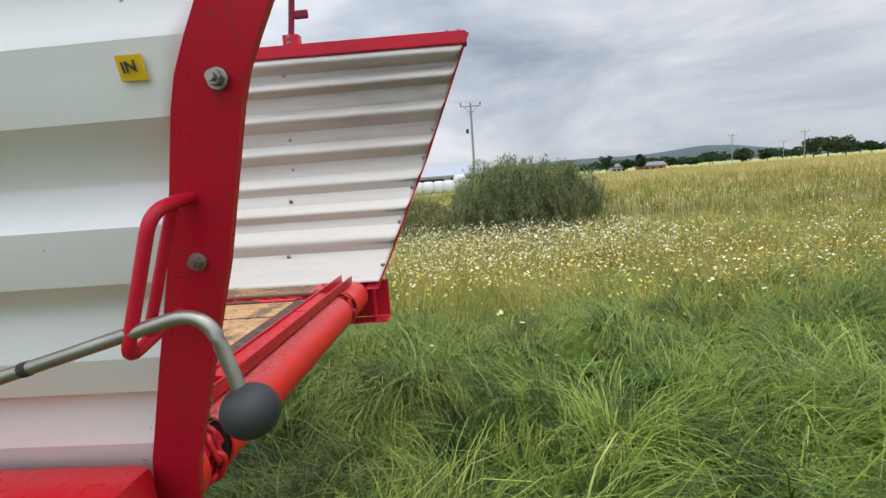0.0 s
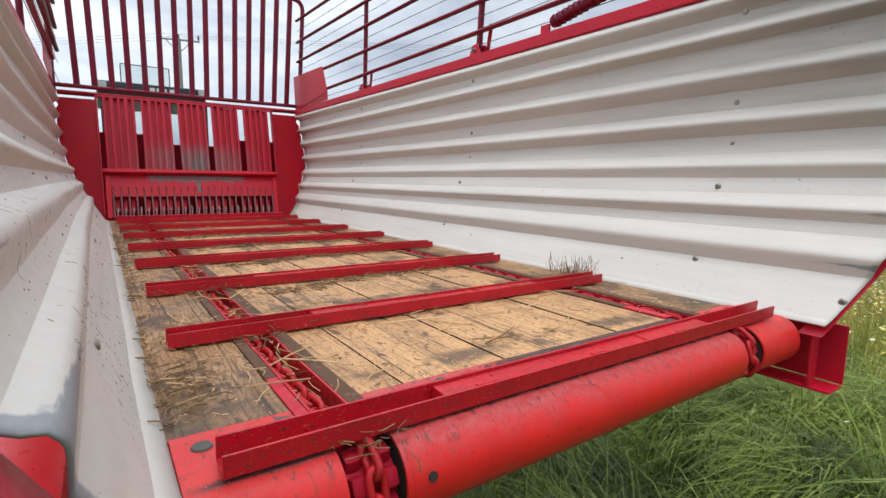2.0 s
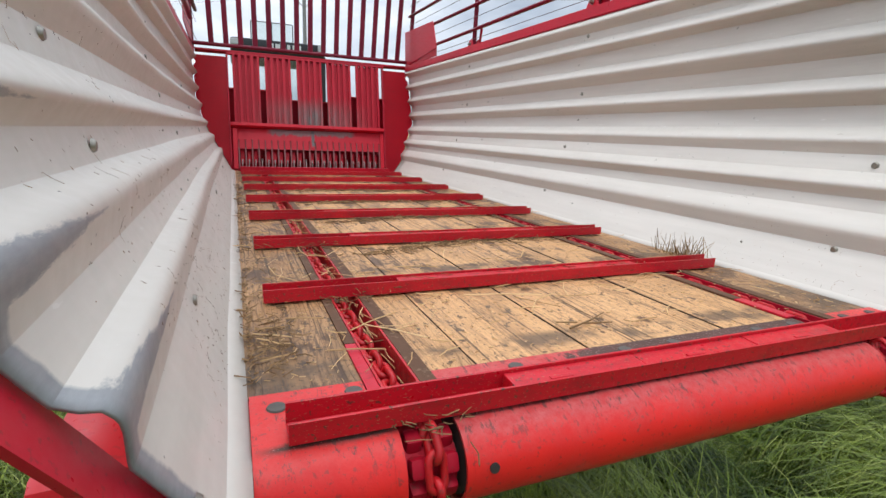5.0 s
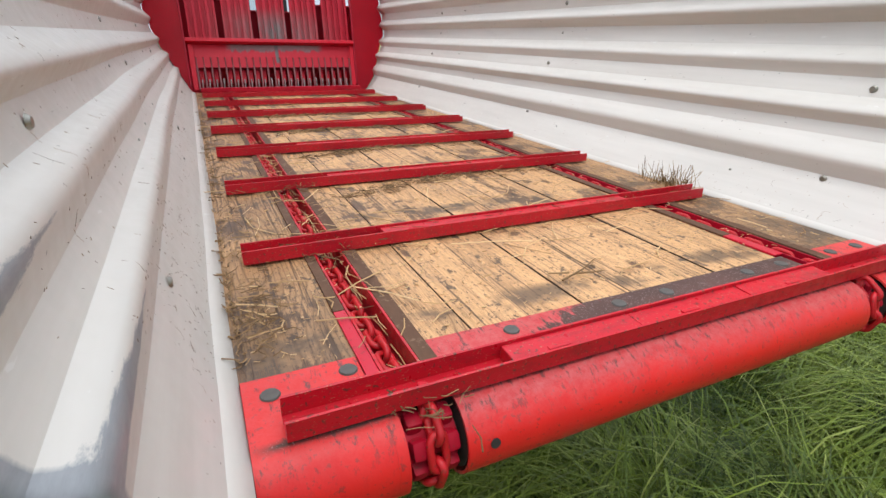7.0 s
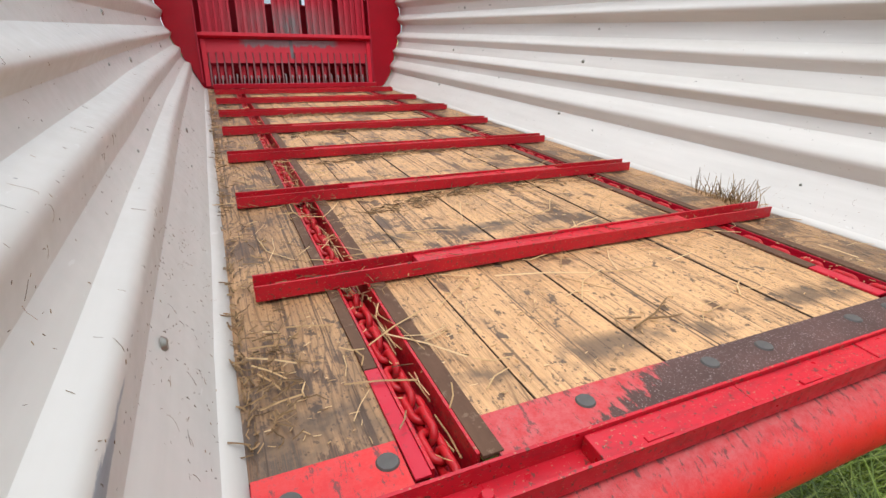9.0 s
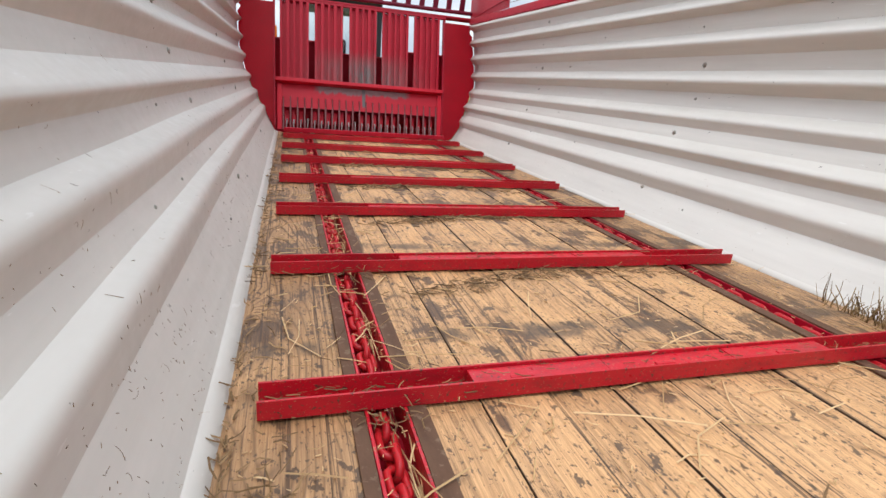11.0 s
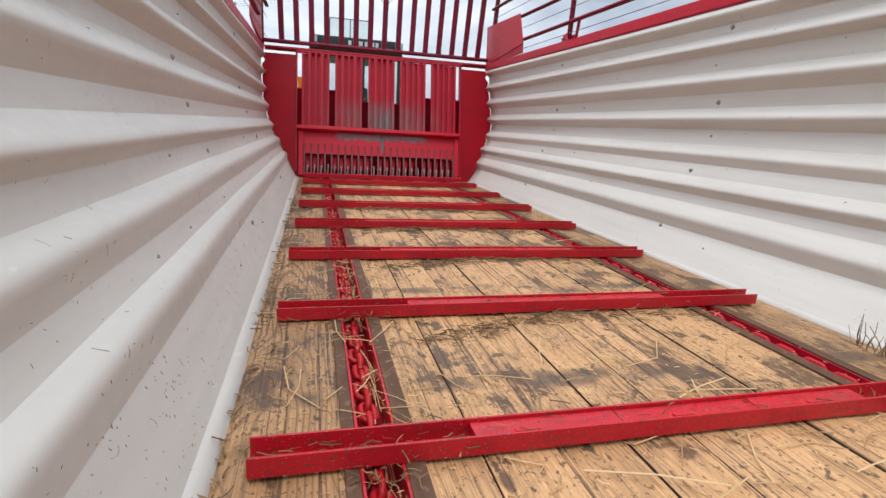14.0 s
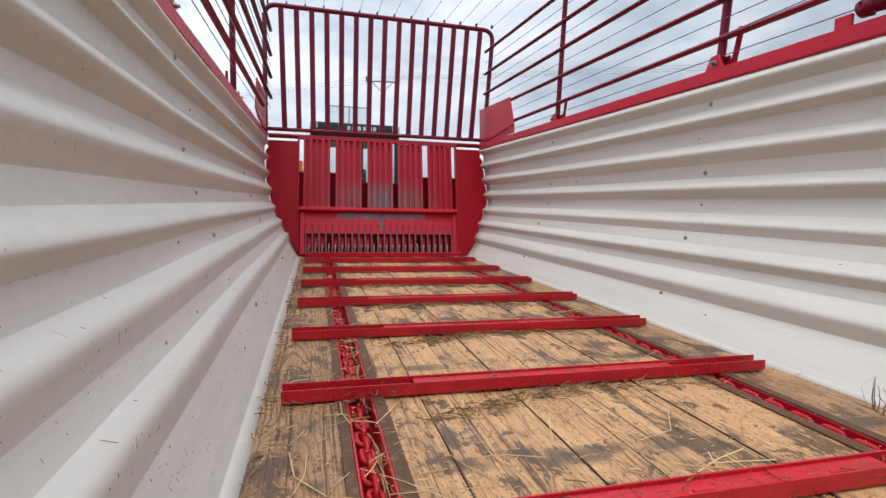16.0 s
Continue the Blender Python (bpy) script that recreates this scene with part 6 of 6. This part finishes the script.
straw("chaff_drift", items, CHAFF, "lines of brown chaff across the boards and in the slats")
items = []
for i in range(26):
    x, y, a = r3.gauss(-0.2, 0.28), abs(r3.gauss(0.15, 0.35)) + 0.03, r3.gauss(0.1, 0.8)
    if abs(abs(x) - 0.441) < 0.05 or abs(x) > 0.6:
        x = r3.uniform(-0.36, 0.36)
    items.append(((x, y, 0.004 + r3.random() * 0.004), (math.cos(a), math.sin(a), r3.gauss(0.03, 0.05)), r3.uniform(0.05, 0.13), r3.uniform(0.0007, 0.0014), r3.gauss(0, 0.35)))
for x, y, a, L in ((-0.47, 0.20, 0.5, 0.11), (-0.44, 0.22, -0.9, 0.13), (-0.56, 0.38, 0.2, 0.10), (-0.52, 0.13, -0.35, 0.09), (0.02, 0.50, -0.5, 0.12), (0.05, 0.47, 0.3, 0.13), (0.08, 0.44, 1.2, 0.08), (-0.2, 0.33, -0.4, 0.17), (-0.625, 0.23, -0.6, 0.07), (-0.62, 0.21, -0.9, 0.06), (-0.622, 0.25, -0.2, 0.05), (-0.618, 0.12, 0.15, 0.05), (-0.615, 0.19, -1.1, 0.05)):
    items.append(((x, y, 0.006), (math.cos(a), math.sin(a), 0.05), L, 0.0014, 0.15))
for i in range(1500):
    x, y, a = r3.uniform(-0.62, 0.63), 0.03 + abs(r3.gauss(0, 1.1)), r3.uniform(0, 6.3)
    items.append(((x, y, 0.0025), (math.cos(a), math.sin(a), 0), r3.uniform(0.003, 0.012), r3.uniform(0.0004, 0.0011), 0.2))
for i in range(90):
    x, y, a = -0.441 + r3.choice((-0.024, 0.012, 0.015)) + r3.gauss(0, 0.003), r3.uniform(-0.03, 1.4), 1.57 + r3.gauss(0, 0.10)
    items.append(((x, y, -0.030 + r3.random() * 0.022), (math.cos(a), math.sin(a), r3.gauss(0, 0.06)), r3.uniform(0.03, 0.11), r3.uniform(0.0006, 0.0012), r3.gauss(0, 0.12)))
straw("straw_stalks", items, STRAW, "pale straw stalks lying on the boards")


def wall_face(s, z, y):
    """The inner face of a side wall, ribs included."""
    prof = wall_profile(s)
    off = lerp_table([(p[0], p[1]) for p in prof], z)
    return s * (wall_x(s, z, y) - off)


def wall_bits(s, n, seed):
    """Thin dark stems and seeds stuck to the wall."""
    rr = random.Random(seed)
    bm = bmesh.new()
    for i in range(n):
        z = 0.012 + (abs(rr.gauss(0, 0.26)) if i % 3 else rr.uniform(0, 0.11))
        y = rr.uniform(-0.15, 0.5) if rr.random() < 0.4 else rr.uniform(0.0, 2.6)
        if z > 0.85 or y < rear_y(z) + 0.03:
            continue
        long = rr.random() < 0.14
        L = rr.uniform(0.007, 0.018) if long else rr.uniform(0.0018, 0.0045)
        a, curl = rr.uniform(-0.9, 0.9), rr.gauss(0, 1.2)
        pts = []
        for k in range(5 if long else 2):
            t = k / (4 if long else 1)
            yy, zz = y + L * t * math.cos(a + curl * t), max(0.004, z + L * t * math.sin(a + curl * t))
            pts.append((wall_face(s, zz, yy) - s * 0.0006, yy, zz))
        sweep(bm, pts, rr.uniform(0.00016, 0.0003) if long else rr.uniform(0.0002, 0.00042), 4, 0.7)
    return tagged(part("wall_chaff", bm, CHAFF), "fine dark stems and seeds stuck to the wall", "chaff", kind="stuff")


wall_bits(-1, 760, 31)
wall_bits(1, 260, 32)
bm = bmesh.new()
for i in range(110):
    y = 0.415 + r3.betavariate(1.3, 2.2) * 0.26
    x = 0.634 + r3.uniform(-0.03, 0.008)
    up = Vector((r3.gauss(-0.15, 0.25), r3.gauss(-0.05, 0.40), 1.0)).normalized()
    p = Vector((x, y, 0.002))
    L = r3.uniform(0.015, 0.05) if r3.random() < 0.72 else r3.uniform(0.05, 0.085)
    sweep(bm, [p, p + up * L * 0.5, p + up * L + Vector((0, r3.gauss(0, 0.006), 0))], r3.uniform(0.0007, 0.0016), 4, 0.6)
tagged(part("stubble_tuft", bm, STUBBLE), "tuft of dry stubble stuck at the foot of the side wall", "dry grass", kind="stuff")
bm = bmesh.new()
for a, b, c in (((-0.09, 0.10, 0.006), (-0.03, 0.12, 0.008), (0.03, 0.155, 0.006)), ((-0.05, 0.115, 0.006), (-0.02, 0.10, 0.01), (0.01, 0.105, 0.006)), ((-0.06, 0.12, 0.007), (-0.10, 0.13, 0.008), (-0.11, 0.115, 0.004))):
    sweep(bm, [a, b, c], 0.0022, 5, 0.5)
tagged(part("twig", bm, CHAFF), "short dry twig lying on the boards", "twig")
